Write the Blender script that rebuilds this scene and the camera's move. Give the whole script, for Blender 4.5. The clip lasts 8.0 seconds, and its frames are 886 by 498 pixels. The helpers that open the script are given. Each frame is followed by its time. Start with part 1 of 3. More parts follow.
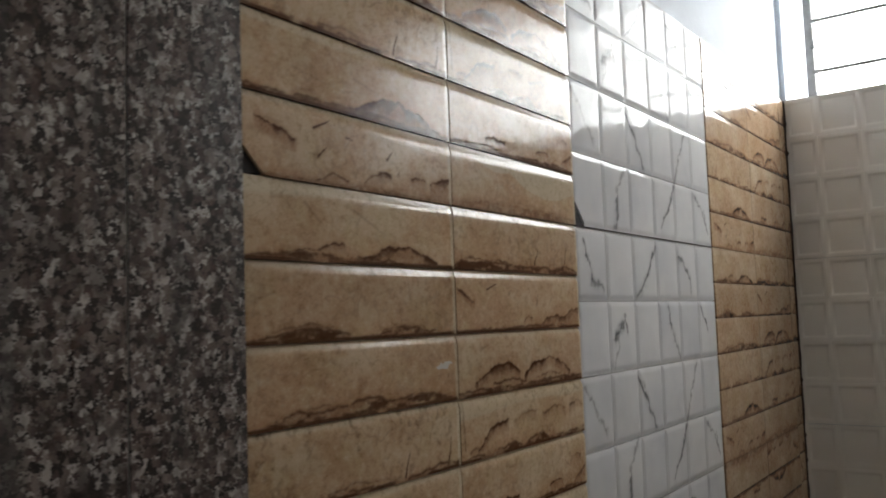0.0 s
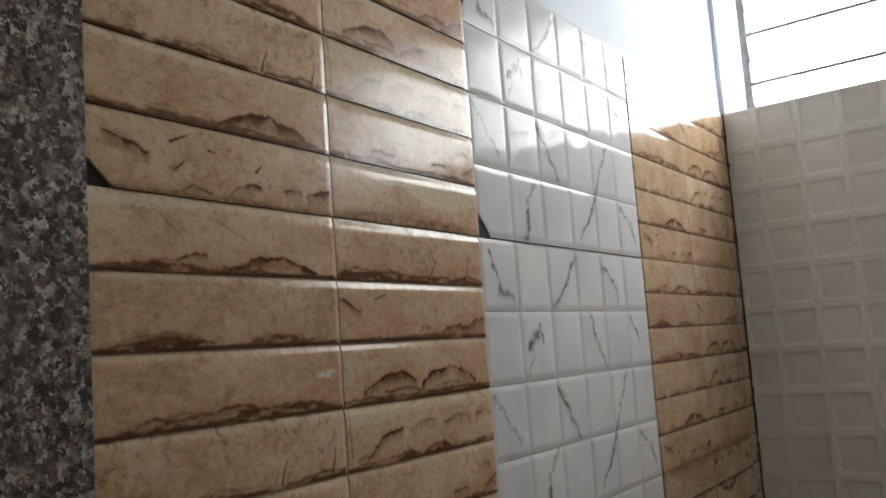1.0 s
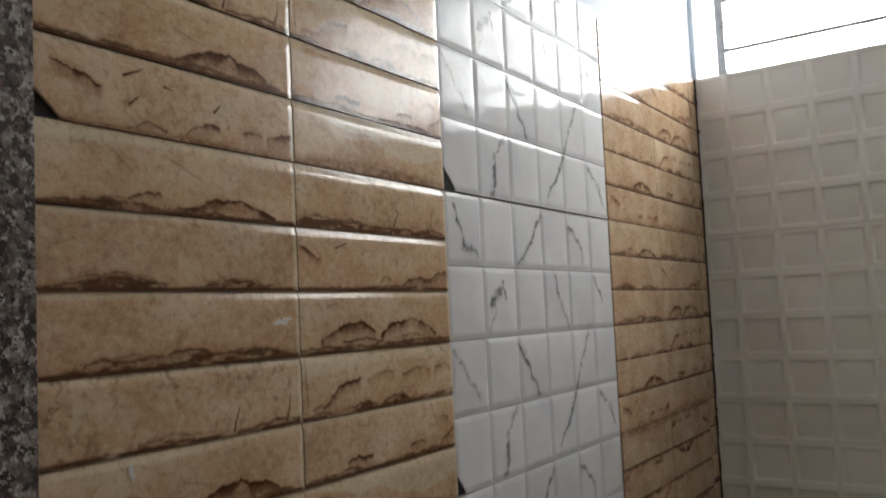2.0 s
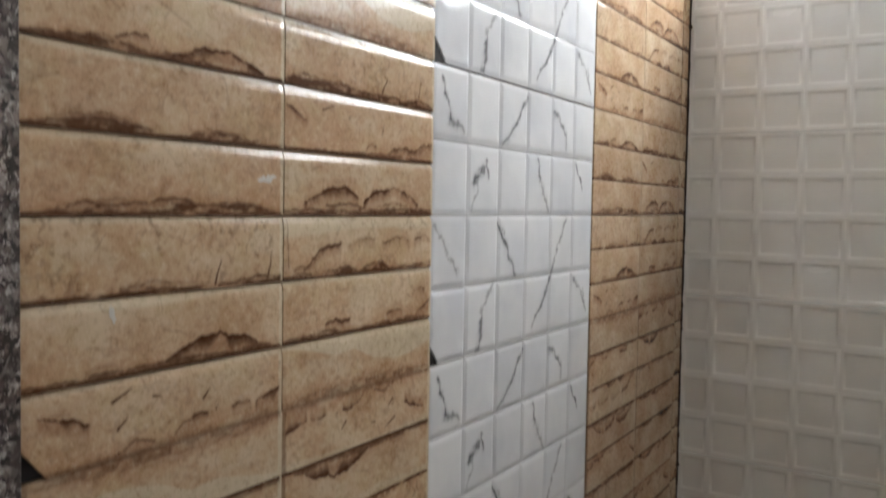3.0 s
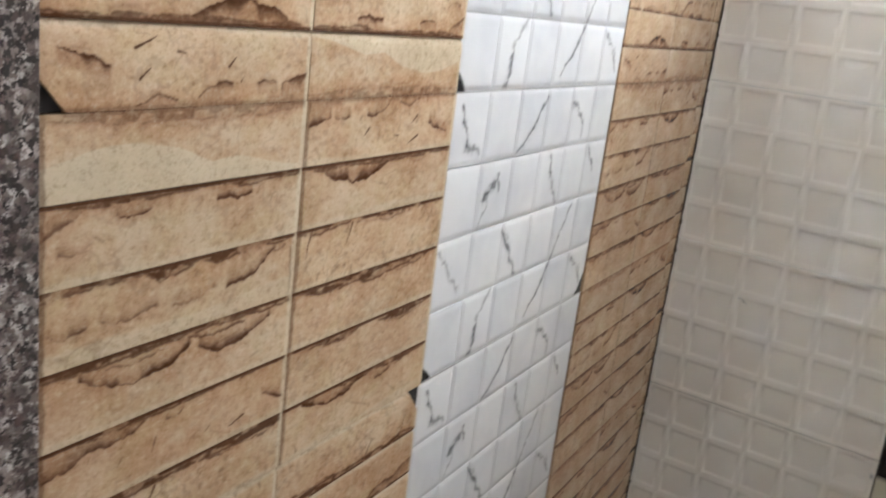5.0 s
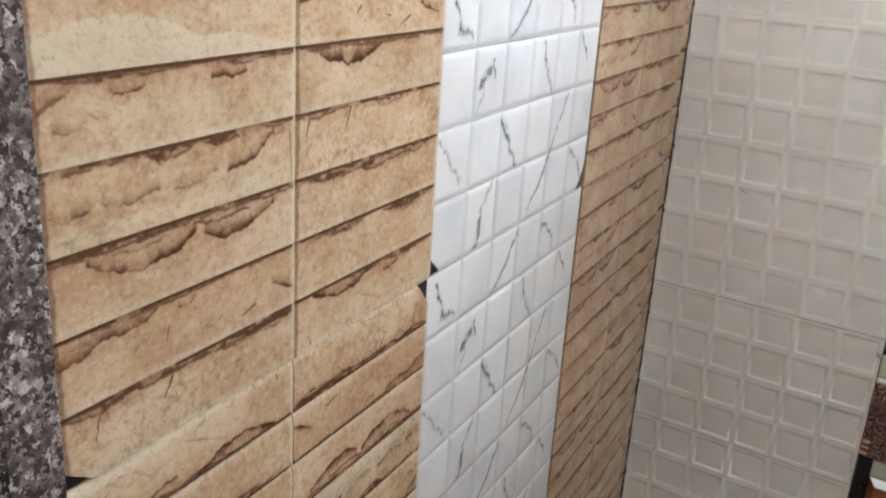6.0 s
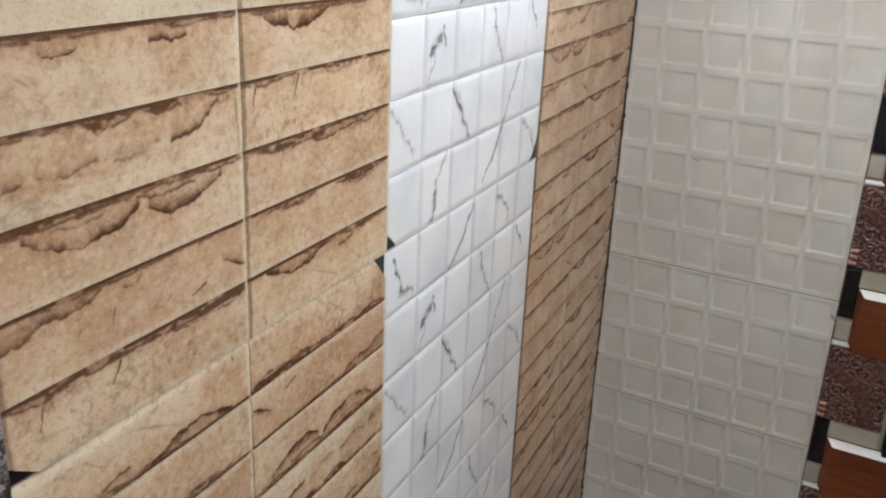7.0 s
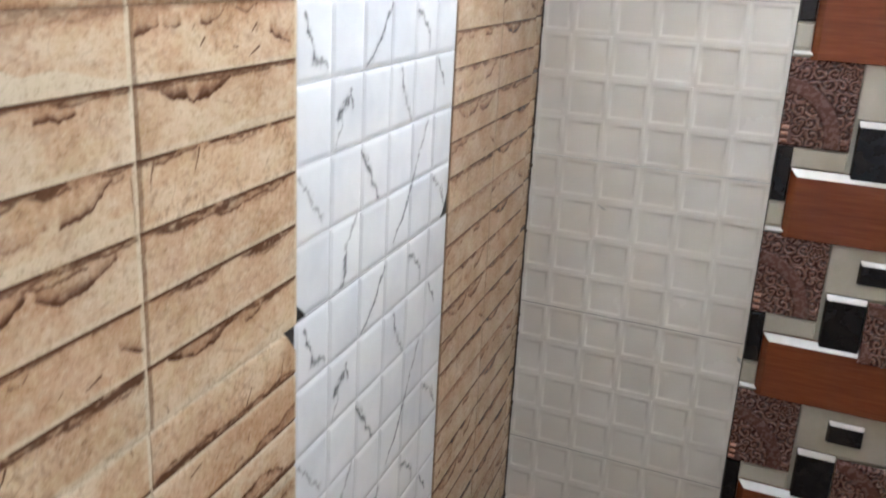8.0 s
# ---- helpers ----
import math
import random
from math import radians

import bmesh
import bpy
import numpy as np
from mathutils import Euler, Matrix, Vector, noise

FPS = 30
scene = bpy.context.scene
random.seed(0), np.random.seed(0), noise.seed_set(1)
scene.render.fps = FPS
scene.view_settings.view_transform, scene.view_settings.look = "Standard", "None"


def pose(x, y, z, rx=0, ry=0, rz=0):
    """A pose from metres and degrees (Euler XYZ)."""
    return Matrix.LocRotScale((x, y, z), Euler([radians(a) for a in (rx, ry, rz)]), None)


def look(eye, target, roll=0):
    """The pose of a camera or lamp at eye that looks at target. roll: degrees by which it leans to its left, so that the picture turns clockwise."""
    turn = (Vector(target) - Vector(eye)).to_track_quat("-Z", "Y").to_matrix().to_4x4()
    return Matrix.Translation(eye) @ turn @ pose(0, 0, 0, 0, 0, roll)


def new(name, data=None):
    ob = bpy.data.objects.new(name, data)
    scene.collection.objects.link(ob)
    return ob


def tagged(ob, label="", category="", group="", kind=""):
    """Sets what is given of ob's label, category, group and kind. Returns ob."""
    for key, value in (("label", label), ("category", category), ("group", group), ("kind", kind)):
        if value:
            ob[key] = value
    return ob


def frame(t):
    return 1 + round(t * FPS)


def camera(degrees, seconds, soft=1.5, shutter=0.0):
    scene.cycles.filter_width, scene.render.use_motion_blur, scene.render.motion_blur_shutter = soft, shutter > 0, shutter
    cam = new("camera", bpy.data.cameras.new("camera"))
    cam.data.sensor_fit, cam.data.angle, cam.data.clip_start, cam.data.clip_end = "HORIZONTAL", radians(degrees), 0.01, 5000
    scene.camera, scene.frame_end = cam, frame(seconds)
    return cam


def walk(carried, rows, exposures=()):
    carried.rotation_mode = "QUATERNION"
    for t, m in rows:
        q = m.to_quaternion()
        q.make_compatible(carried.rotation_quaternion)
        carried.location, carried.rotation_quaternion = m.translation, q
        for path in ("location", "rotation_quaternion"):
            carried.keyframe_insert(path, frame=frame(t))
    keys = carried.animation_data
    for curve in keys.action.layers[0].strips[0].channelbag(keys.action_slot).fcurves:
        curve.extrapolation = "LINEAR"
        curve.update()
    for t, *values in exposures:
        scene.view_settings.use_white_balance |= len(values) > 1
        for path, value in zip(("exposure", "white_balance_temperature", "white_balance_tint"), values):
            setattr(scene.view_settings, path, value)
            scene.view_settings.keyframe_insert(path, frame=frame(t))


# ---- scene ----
cam = camera(52.1, 8.0, 1.8, 0.5)
PATH = [
    (0, (0.377, -0.365, 1.711), (-0.714, 1.303, 1.868), -2.0),
    (0.5, (0.432, -0.341, 1.698), (-0.688, 1.303, 1.906), -3.6),
    (1, (0.456, -0.324, 1.687), (-0.621, 1.346, 1.914), -4.1),
    (2.5, (0.454, -0.311, 1.671), (-0.547, 1.42, 1.719), -1.4),
    (3, (0.445, -0.314, 1.66), (-0.537, 1.426, 1.564), 1.0),
    (3.5, (0.434, -0.307, 1.643), (-0.495, 1.446, 1.386), 3.7),
    (4, (0.421, -0.305, 1.625), (-0.481, 1.442, 1.262), 6.3),
    (4.5, (0.418, -0.31, 1.603), (-0.464, 1.427, 1.149), 9.0),
    (5, (0.413, -0.305, 1.584), (-0.5, 1.394, 1.054), 7.2),
    (5.2, (0.417, -0.308, 1.575), (-0.524, 1.365, 1.012), 5.9),
    (6.5, (0.398, -0.307, 1.521), (-0.413, 1.387, 0.833), 2.4),
    (7, (0.394, -0.293, 1.516), (-0.372, 1.421, 0.826), 2.5),
    (7.5, (0.399, -0.299, 1.512), (-0.272, 1.469, 0.86), 3.6),
    (8, (0.377, -0.265, 1.536), (-0.215, 1.547, 0.932), 3.0),
]
EXPOSURES = [(0.0, 0.08, 6750, 10), (0.5, 0.22, 6750, 10), (1.0, 0.30, 6700, 10), (2.5, 0.46, 6700, 10), (3.0, 1.17, 6450, 10), (3.5, 1.53, 6300, 10), (4.0, 1.84, 6250, 10), (4.5, 1.93, 6350, 10), (5.0, 2.32, 6200, 10), (6.5, 2.68, 6050, 10), (8.0, 2.72, 5900, 10)]
walk(cam, [(t, look(eye, target, roll)) for t, eye, target, roll in PATH], EXPOSURES)

# ---- world, sun, daylight ----
TOP = 2.10            # top of the tiled zone and sill of the ventilator window
CEIL = 2.75
ROOM_X = 1.45         # inner width of the wet room
SKEW = 5.1            # the window wall is not square to the long wall
CORNER_Y = 1.397
world = bpy.data.worlds.new("world")
scene.world = world
world.use_nodes = True
wn = world.node_tree.nodes
sky = wn.new("ShaderNodeTexSky")
sky.sky_type = "NISHITA"
sky.sun_disc = False
sky.sun_elevation, sky.sun_rotation = radians(55), radians(150)
world.node_tree.links.new(sky.outputs[0], wn["Background"].inputs[0])
wn["Background"].inputs[1].default_value = 0.10
sun = new("sun", bpy.data.lights.new("sun", "SUN"))
sun.data.energy, sun.data.angle, sun.data.color = 2.0, radians(0.5), (1.0, 0.95, 0.88)
sun.matrix_world = look((2, -6, 9), (0.5, 0, 0))


def area(name, m, sx, sy, watts, colour):
    ob = new(name, bpy.data.lights.new(name, "AREA"))
    ob.data.shape, ob.data.size, ob.data.size_y = "RECTANGLE", sx, sy
    ob.data.energy, ob.data.color = watts, colour
    ob.matrix_world = m
    return ob


WB = Matrix.Translation((0, CORNER_Y, 0)) @ pose(0, 0, 0, 0, 0, -SKEW) @ Matrix(((1, 0, 0, 0), (0, 0, -1, 0), (0, 1, 0, 0), (0, 0, 0, 1)))
WA = Matrix(((0, 0, 1, 0), (1, 0, 0, 0), (0, 1, 0, 0), (0, 0, 0, 1)))
WIN_U0, WIN_U1, WIN_V1 = 0.004, 0.90, 2.39
CHANNEL = 0.040      # the louvre channel stands a little off the corner
# sky light in the ventilator window, and an added lamp for unseen hall light
area("window_daylight", WB @ pose((WIN_U0 + WIN_U1) / 2, (TOP + WIN_V1) / 2, -0.085, 180, 0, 0), WIN_U1 - WIN_U0, WIN_V1 - TOP, 5.8, (0.97, 0.985, 1.0))
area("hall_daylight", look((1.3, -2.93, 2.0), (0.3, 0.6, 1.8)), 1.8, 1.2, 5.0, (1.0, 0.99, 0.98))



# ---- materials ----
def nodes(name, rough=0.5, metal=0.0, spec=0.5):
    mat = bpy.data.materials.new(name)
    mat.use_nodes = True
    nt = mat.node_tree
    bsdf = nt.nodes["Principled BSDF"]
    bsdf.inputs["Roughness"].default_value = rough
    bsdf.inputs["Metallic"].default_value = metal
    bsdf.inputs["Specular IOR Level"].default_value = spec
    return mat, nt, bsdf


def add(nt, kind, **values):
    n = nt.nodes.new(kind)
    for key, value in values.items():
        n.inputs[key.replace("_", " ")].default_value = value
    return n


def coords(nt, shift=7.0):
    """Object coordinates, moved by a random step for each object."""
    tc = nt.nodes.new("ShaderNodeTexCoord")
    info = nt.nodes.new("ShaderNodeObjectInfo")
    mul = nt.nodes.new("ShaderNodeMath")
    mul.operation = "MULTIPLY"
    mul.inputs[1].default_value = shift
    nt.links.new(info.outputs["Random"], mul.inputs[0])
    va = nt.nodes.new("ShaderNodeVectorMath")
    va.operation = "ADD"
    nt.links.new(tc.outputs["Object"], va.inputs[0])
    nt.links.new(mul.outputs[0], va.inputs[1])
    return va.outputs[0], info.outputs["Random"]


def noise_tex(nt, vec, scale, detail=4.0, rough=0.55):
    n = add(nt, "ShaderNodeTexNoise", Scale=scale, Detail=detail, Roughness=rough)
    nt.links.new(vec, n.inputs["Vector"])
    return n.outputs["Fac"]


def ramp(nt, fac, *stops):
    r = nt.nodes.new("ShaderNodeValToRGB")
    while len(r.color_ramp.elements) < len(stops):
        r.color_ramp.elements.new(0.5)
    for e, (p, c) in zip(r.color_ramp.elements, stops):
        e.position, e.color = p, (*c, 1) if len(c) == 3 else (c[0], c[0], c[0], 1)
    nt.links.new(fac, r.inputs[0])
    return r.outputs[0]


def mix(nt, fac, a, b, blend="MIX"):
    m = nt.nodes.new("ShaderNodeMix")
    m.data_type, m.blend_type = "RGBA", blend
    for sock, v in ((m.inputs["Factor"], fac), (m.inputs["A"], a), (m.inputs["B"], b)):
        if isinstance(v, (int, float)):
            sock.default_value = v
        elif isinstance(v, tuple):
            sock.default_value = (*v, 1)
        else:
            nt.links.new(v, sock)
    return m.outputs["Result"]


def attribute(nt, name):
    a = nt.nodes.new("ShaderNodeAttribute")
    a.attribute_name = name
    return a.outputs["Fac"]


def bump(nt, bsdf, height, strength, distance):
    b = add(nt, "ShaderNodeBump", Strength=strength, Distance=distance)
    nt.links.new(height, b.inputs["Height"])
    nt.links.new(b.outputs[0], bsdf.inputs["Normal"])


def set_rough(nt, bsdf, fac, low, high):
    m = add(nt, "ShaderNodeMapRange")
    m.inputs["To Min"].default_value, m.inputs["To Max"].default_value = low, high
    nt.links.new(fac, m.inputs["Value"])
    nt.links.new(m.outputs[0], bsdf.inputs["Roughness"])


def stone_tile_material():
    mat, nt, bsdf = nodes("stone_print_ceramic", 0.2, 0.0, 0.17)
    v, rnd = coords(nt)
    big = noise_tex(nt, v, 18, 4)
    hue = noise_tex(nt, v, 34, 3)
    fine = noise_tex(nt, v, 520, 5, 0.75)
    mid = noise_tex(nt, v, 170, 6, 0.72)
    base = ramp(nt, big, (0.34, (0.485, 0.328, 0.198)), (0.50, (0.580, 0.422, 0.282)), (0.66, (0.650, 0.508, 0.362)))
    base = mix(nt, ramp(nt, hue, (0.50, (0.0,)), (0.66, (0.45,))), base, (0.56, 0.440, 0.265))
    base = mix(nt, mul_value(nt, attribute(nt, "rust"), 0.60), base, (0.41, 0.215, 0.118))
    base = mix(nt, mul_value(nt, attribute(nt, "pale"), 0.66), base, ramp(nt, big, (0.35, (0.60, 0.53, 0.40)), (0.65, (0.69, 0.62, 0.48))))
    # light and dark grains of the rough stone
    grain = mix(nt, 0.38, mid, fine)
    base = mix(nt, ramp(nt, grain, (0.38, (0.72,)), (0.49, (0.0,))), base, mix(nt, 1.0, base, (0.62, 0.54, 0.46), "MULTIPLY"))
    base = mix(nt, ramp(nt, grain, (0.52, (0.0,)), (0.62, (0.5,))), base, (0.70, 0.58, 0.44))
    tint = ramp(nt, rnd, (0.0, (0.93, 0.91, 0.88)), (0.35, (1.0, 0.99, 0.96)), (0.7, (0.98, 0.95, 0.91)), (1.0, (1.0, 0.97, 0.92)))
    base = mix(nt, 1.0, base, tint, "MULTIPLY")
    # the grain frays the dark breaks of the print
    fray = nt.nodes.new("ShaderNodeMath")
    fray.operation = "MULTIPLY_ADD"
    nt.links.new(grain, fray.inputs[0])
    fray.inputs[1].default_value = -0.6
    nt.links.new(attribute(nt, "crevice"), fray.inputs[2])
    crev = ramp(nt, fray.outputs[0], (0.04, (0.10,)), (0.28, (0.62,)), (0.52, (0.97,)))
    keep = ramp(nt, attribute(nt, "crevice"), (0.02, (0.0,)), (0.22, (1.0,)))
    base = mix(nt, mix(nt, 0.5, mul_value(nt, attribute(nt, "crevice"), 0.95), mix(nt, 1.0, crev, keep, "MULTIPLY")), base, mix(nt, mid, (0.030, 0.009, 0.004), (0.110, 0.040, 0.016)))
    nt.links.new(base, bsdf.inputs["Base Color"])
    set_rough(nt, bsdf, big, 0.14, 0.20)
    bump(nt, bsdf, grain, 0.05, 0.0005)
    return mat


def mul_value(nt, fac, k):
    m = nt.nodes.new("ShaderNodeMath")
    m.operation = "MULTIPLY"
    m.inputs[1].default_value = k
    nt.links.new(fac, m.inputs[0])
    return m.outputs[0]


def marble_tile_material():
    mat, nt, bsdf = nodes("veined_white_ceramic", 0.1, 0.0, 0.055)
    v, rnd = coords(nt, 3.0)
    cloud = noise_tex(nt, v, 9, 3)
    base = ramp(nt, cloud, (0.35, (0.63, 0.64, 0.66)), (0.6, (0.73, 0.735, 0.74)))
    base = mix(nt, mul_value(nt, attribute(nt, "haze"), 0.75), base, (0.33, 0.335, 0.36))
    base = mix(nt, attribute(nt, "vein"), base, (0.045, 0.045, 0.05))
    nt.links.new(base, bsdf.inputs["Base Color"])
    set_rough(nt, bsdf, noise_tex(nt, v, 40, 3), 0.05, 0.12)
    bump(nt, bsdf, noise_tex(nt, v, 18, 2), 0.10, 0.002)
    return mat


def plain_ceramic(name, a, b, rough, scale=30.0, bump_by=0.08):
    mat, nt, bsdf = nodes(name, rough)
    v, rnd = coords(nt, 3.0)
    n = noise_tex(nt, v, scale, 4)
    base = ramp(nt, n, (0.35, a), (0.65, b))
    smear = noise_tex(nt, v, 6, 2)
    base = mix(nt, 1.0, base, ramp(nt, smear, (0.3, (0.93, 0.92, 0.90)), (0.7, (1.0, 1.0, 1.0))), "MULTIPLY")
    nt.links.new(base, bsdf.inputs["Base Color"])
    set_rough(nt, bsdf, n, rough * 0.7, rough * 1.5)
    bump(nt, bsdf, noise_tex(nt, v, 22, 2), bump_by, 0.002)
    return mat


def granite_material():
    mat, nt, bsdf = nodes("polished_granite", 0.22, 0.0, 0.35)
    v, rnd = coords(nt, 2.0)
    warp = add(nt, "ShaderNodeTexNoise", Scale=420.0, Detail=3.0)
    nt.links.new(v, warp.inputs["Vector"])
    vv = mix(nt, 0.009, v, warp.outputs["Color"], "ADD")
    vor = add(nt, "ShaderNodeTexVoronoi", Scale=285.0)
    nt.links.new(vv, vor.inputs["Vector"])
    sep = nt.nodes.new("ShaderNodeSeparateColor")
    nt.links.new(vor.outputs["Color"], sep.inputs[0])
    base = ramp(nt, sep.outputs[0], (0.0, (0.020, 0.016, 0.015)), (0.26, (0.042, 0.032, 0.030)), (0.38, (0.13, 0.092, 0.082)), (0.58, (0.19, 0.150, 0.135)), (0.76, (0.31, 0.265, 0.245)), (0.93, (0.56, 0.515, 0.485)))
    cloud = noise_tex(nt, v, 95, 4)
    base = mix(nt, ramp(nt, cloud, (0.47, (0.0,)), (0.58, (0.6,))), base, (0.040, 0.029, 0.026))
    pink = noise_tex(nt, v, 90, 2)
    base = mix(nt, ramp(nt, pink, (0.62, (0.0,)), (0.72, (0.5,))), base, (0.13, 0.075, 0.06))
    st = add(nt, "ShaderNodeMapping", Scale=(1.0, 1.0, 0.05))
    nt.links.new(v, st.inputs["Vector"])
    dust = noise_tex(nt, st.outputs[0], 55, 3)
    base = mix(nt, ramp(nt, dust, (0.52, (0.0,)), (0.66, (0.55,))), base, (0.075, 0.072, 0.07))
    nt.links.new(base, bsdf.inputs["Base Color"])
    set_rough(nt, bsdf, dust, 0.20, 0.40)
    bump(nt, bsdf, cloud, 0.05, 0.0006)
    return mat


def plaster(name, colour, scale=40.0):
    mat, nt, bsdf = nodes(name, 0.8)
    v, rnd = coords(nt, 2.0)
    n = noise_tex(nt, v, 5, 4)
    lo = tuple(c * 0.93 for c in colour)
    nt.links.new(ramp(nt, n, (0.35, lo), (0.65, colour)), bsdf.inputs["Base Color"])
    bump(nt, bsdf, noise_tex(nt, v, scale, 5), 0.25, 0.002)
    return mat


def wood_print():
    mat, nt, bsdf = nodes("wood_print_ceramic", 0.16)
    v, rnd = coords(nt, 4.0)
    st = add(nt, "ShaderNodeMapping", Scale=(4.0, 60.0, 4.0))
    nt.links.new(v, st.inputs["Vector"])
    g = noise_tex(nt, st.outputs[0], 3.0, 5, 0.6)
    nt.links.new(ramp(nt, g, (0.3, (0.150, 0.041, 0.016)), (0.55, (0.195, 0.054, 0.020)), (0.75, (0.225, 0.068, 0.026))), bsdf.inputs["Base Color"])
    set_rough(nt, bsdf, g, 0.10, 0.22)
    bump(nt, bsdf, g, 0.08, 0.0006)
    return mat


def carved_material():
    mat, nt, bsdf = nodes("carved_brown_ceramic", 0.3)
    v, rnd = coords(nt, 4.0)
    n = noise_tex(nt, v, 120, 4)
    base = ramp(nt, n, (0.35, (0.12, 0.055, 0.042)), (0.65, (0.165, 0.080, 0.062)))
    # colour follows the carving: paler on ridges, darker in recesses and grooves
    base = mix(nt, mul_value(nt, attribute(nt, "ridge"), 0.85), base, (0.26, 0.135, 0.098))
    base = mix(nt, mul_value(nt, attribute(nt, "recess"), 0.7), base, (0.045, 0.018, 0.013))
    nt.links.new(base, bsdf.inputs["Base Color"])
    set_rough(nt, bsdf, n, 0.18, 0.36)
    bump(nt, bsdf, n, 0.15, 0.0006)
    return mat


def glass_material():
    mat, nt, bsdf = nodes("frosted_glass", 0.25)
    bsdf.inputs["Transmission Weight"].default_value = 1.0
    bsdf.inputs["Base Color"].default_value = (0.93, 0.96, 0.97, 1)
    return mat


def glow(name, colour, strength):
    mat, nt, bsdf = nodes(name, 1.0)
    bsdf.inputs["Base Color"].default_value = (0, 0, 0, 1)
    bsdf.inputs["Emission Color"].default_value = (*colour, 1)
    bsdf.inputs["Emission Strength"].default_value = strength
    return mat


M_STONE = stone_tile_material()
M_BACK = plain_ceramic("tan_tile_body", (0.42, 0.31, 0.20), (0.55, 0.43, 0.30), 0.35, 60)
M_MARBLE = marble_tile_material()
M_MARBLE_BACK = plain_ceramic("grey_joint", (0.24, 0.24, 0.24), (0.34, 0.34, 0.33), 0.4, 60)
M_WHITE = plain_ceramic("ivory_embossed_ceramic", (0.69, 0.655, 0.595), (0.725, 0.69, 0.63), 0.2, 8)
M_PANEL = plain_ceramic("ivory_panel_glaze", (0.67, 0.635, 0.575), (0.705, 0.67, 0.61), 0.22, 8)
M_MORTAR = plaster("dark_mortar", (0.016, 0.013, 0.012), 120)
M_CORNER = plaster("brown_corner_grout", (0.045, 0.028, 0.018), 200)
M_GRANITE = granite_material()
M_PAINT = plaster("white_wall_paint", (0.72, 0.77, 0.84))
M_CEILING = plaster("ceiling_paint", (0.80, 0.80, 0.79))
M_FLOOR = plain_ceramic("dark_floor_ceramic", (0.075, 0.058, 0.045), (0.115, 0.09, 0.07), 0.35, 20)
M_WOOD = wood_print()
M_CARVED = carved_material()
M_CREAM = plain_ceramic("cream_ceramic", (0.45, 0.415, 0.335), (0.51, 0.475, 0.395), 0.2, 20)
M_BLACK = plain_ceramic("black_ceramic", (0.012, 0.010, 0.010), (0.022, 0.018, 0.016), 0.18, 40)
M_SALMON = plain_ceramic("salmon_ceramic", (0.42, 0.20, 0.13), (0.50, 0.26, 0.18), 0.25, 60)
M_EDGE = plain_ceramic("edge_and_top_white", (0.66, 0.64, 0.60), (0.72, 0.70, 0.66), 0.15, 30)
M_METAL = plain_ceramic("grey_painted_metal", (0.30, 0.30, 0.29), (0.38, 0.38, 0.37), 0.4, 60)
M_GLASS = glass_material()
M_SKY = glow("bright_overcast_sky", (0.95, 0.98, 1.0), 9.0)


# ---- mesh tools ----
def link_mesh(name, me, parent=None, m=None, label=""):
    ob = new(name, me)
    if parent is not None:
        ob.parent = parent
    if m is not None:
        ob.matrix_basis = m
    if label:
        tagged(ob, label)
    return ob


def part(name, bm, material, parent, label=""):
    me = bpy.data.meshes.new(name)
    bmesh.ops.recalc_face_normals(bm, faces=bm.faces)
    bm.to_mesh(me)
    bm.free()
    me.materials.append(material)
    return link_mesh(name, me, parent, None, label)


def box(u0, u1, v0, v1, h0, h1, bevel=0.0, segments=1):
    bm = bmesh.new()
    bmesh.ops.create_cube(bm, size=1.0)
    bmesh.ops.scale(bm, vec=(u1 - u0, v1 - v0, h1 - h0), verts=bm.verts)
    bmesh.ops.translate(bm, vec=((u0 + u1) / 2, (v0 + v1) / 2, (h0 + h1) / 2), verts=bm.verts)
    if bevel:
        bmesh.ops.bevel(bm, geom=bm.edges[:], offset=bevel, segments=segments, affect="EDGES")
    return bm


def hash2(ix, iy, seed):
    s = np.sin(ix * 127.1 + iy * 311.7 + seed * 74.7) * 43758.5453
    return s - np.floor(s)


def value_noise(x, y, seed):
    ix, iy = np.floor(x), np.floor(y)
    fx, fy = x - ix, y - iy
    fx, fy = fx * fx * (3 - 2 * fx), fy * fy * (3 - 2 * fy)
    a, b = hash2(ix, iy, seed), hash2(ix + 1, iy, seed)
    c, d = hash2(ix, iy + 1, seed), hash2(ix + 1, iy + 1, seed)
    return (a * (1 - fx) + b * fx) * (1 - fy) + (c * (1 - fx) + d * fx) * fy


def fbm(x, y, seed, octaves=4):
    total, amp, norm = 0.0, 1.0, 0.0
    for o in range(octaves):
        total = total + amp * value_noise(x * 2 ** o, y * 2 ** o, seed + o * 13.7)
        norm += amp
        amp *= 0.55
    return total / norm


def smooth(a, b, x):
    t = np.clip((x - a) / (b - a), 0, 1)
    return t * t * (3 - 2 * t)


def near_segment(u, v, a, b):
    """Distance from each (u, v) to the segment from a to b, and the place along it."""
    du, dv = b[0] - a[0], b[1] - a[1]
    k = np.clip(((u - a[0]) * du + (v - a[1]) * dv) / (du * du + dv * dv), 0, 1)
    return np.hypot(u - a[0] - k * du, v - a[1] - k * dv), k


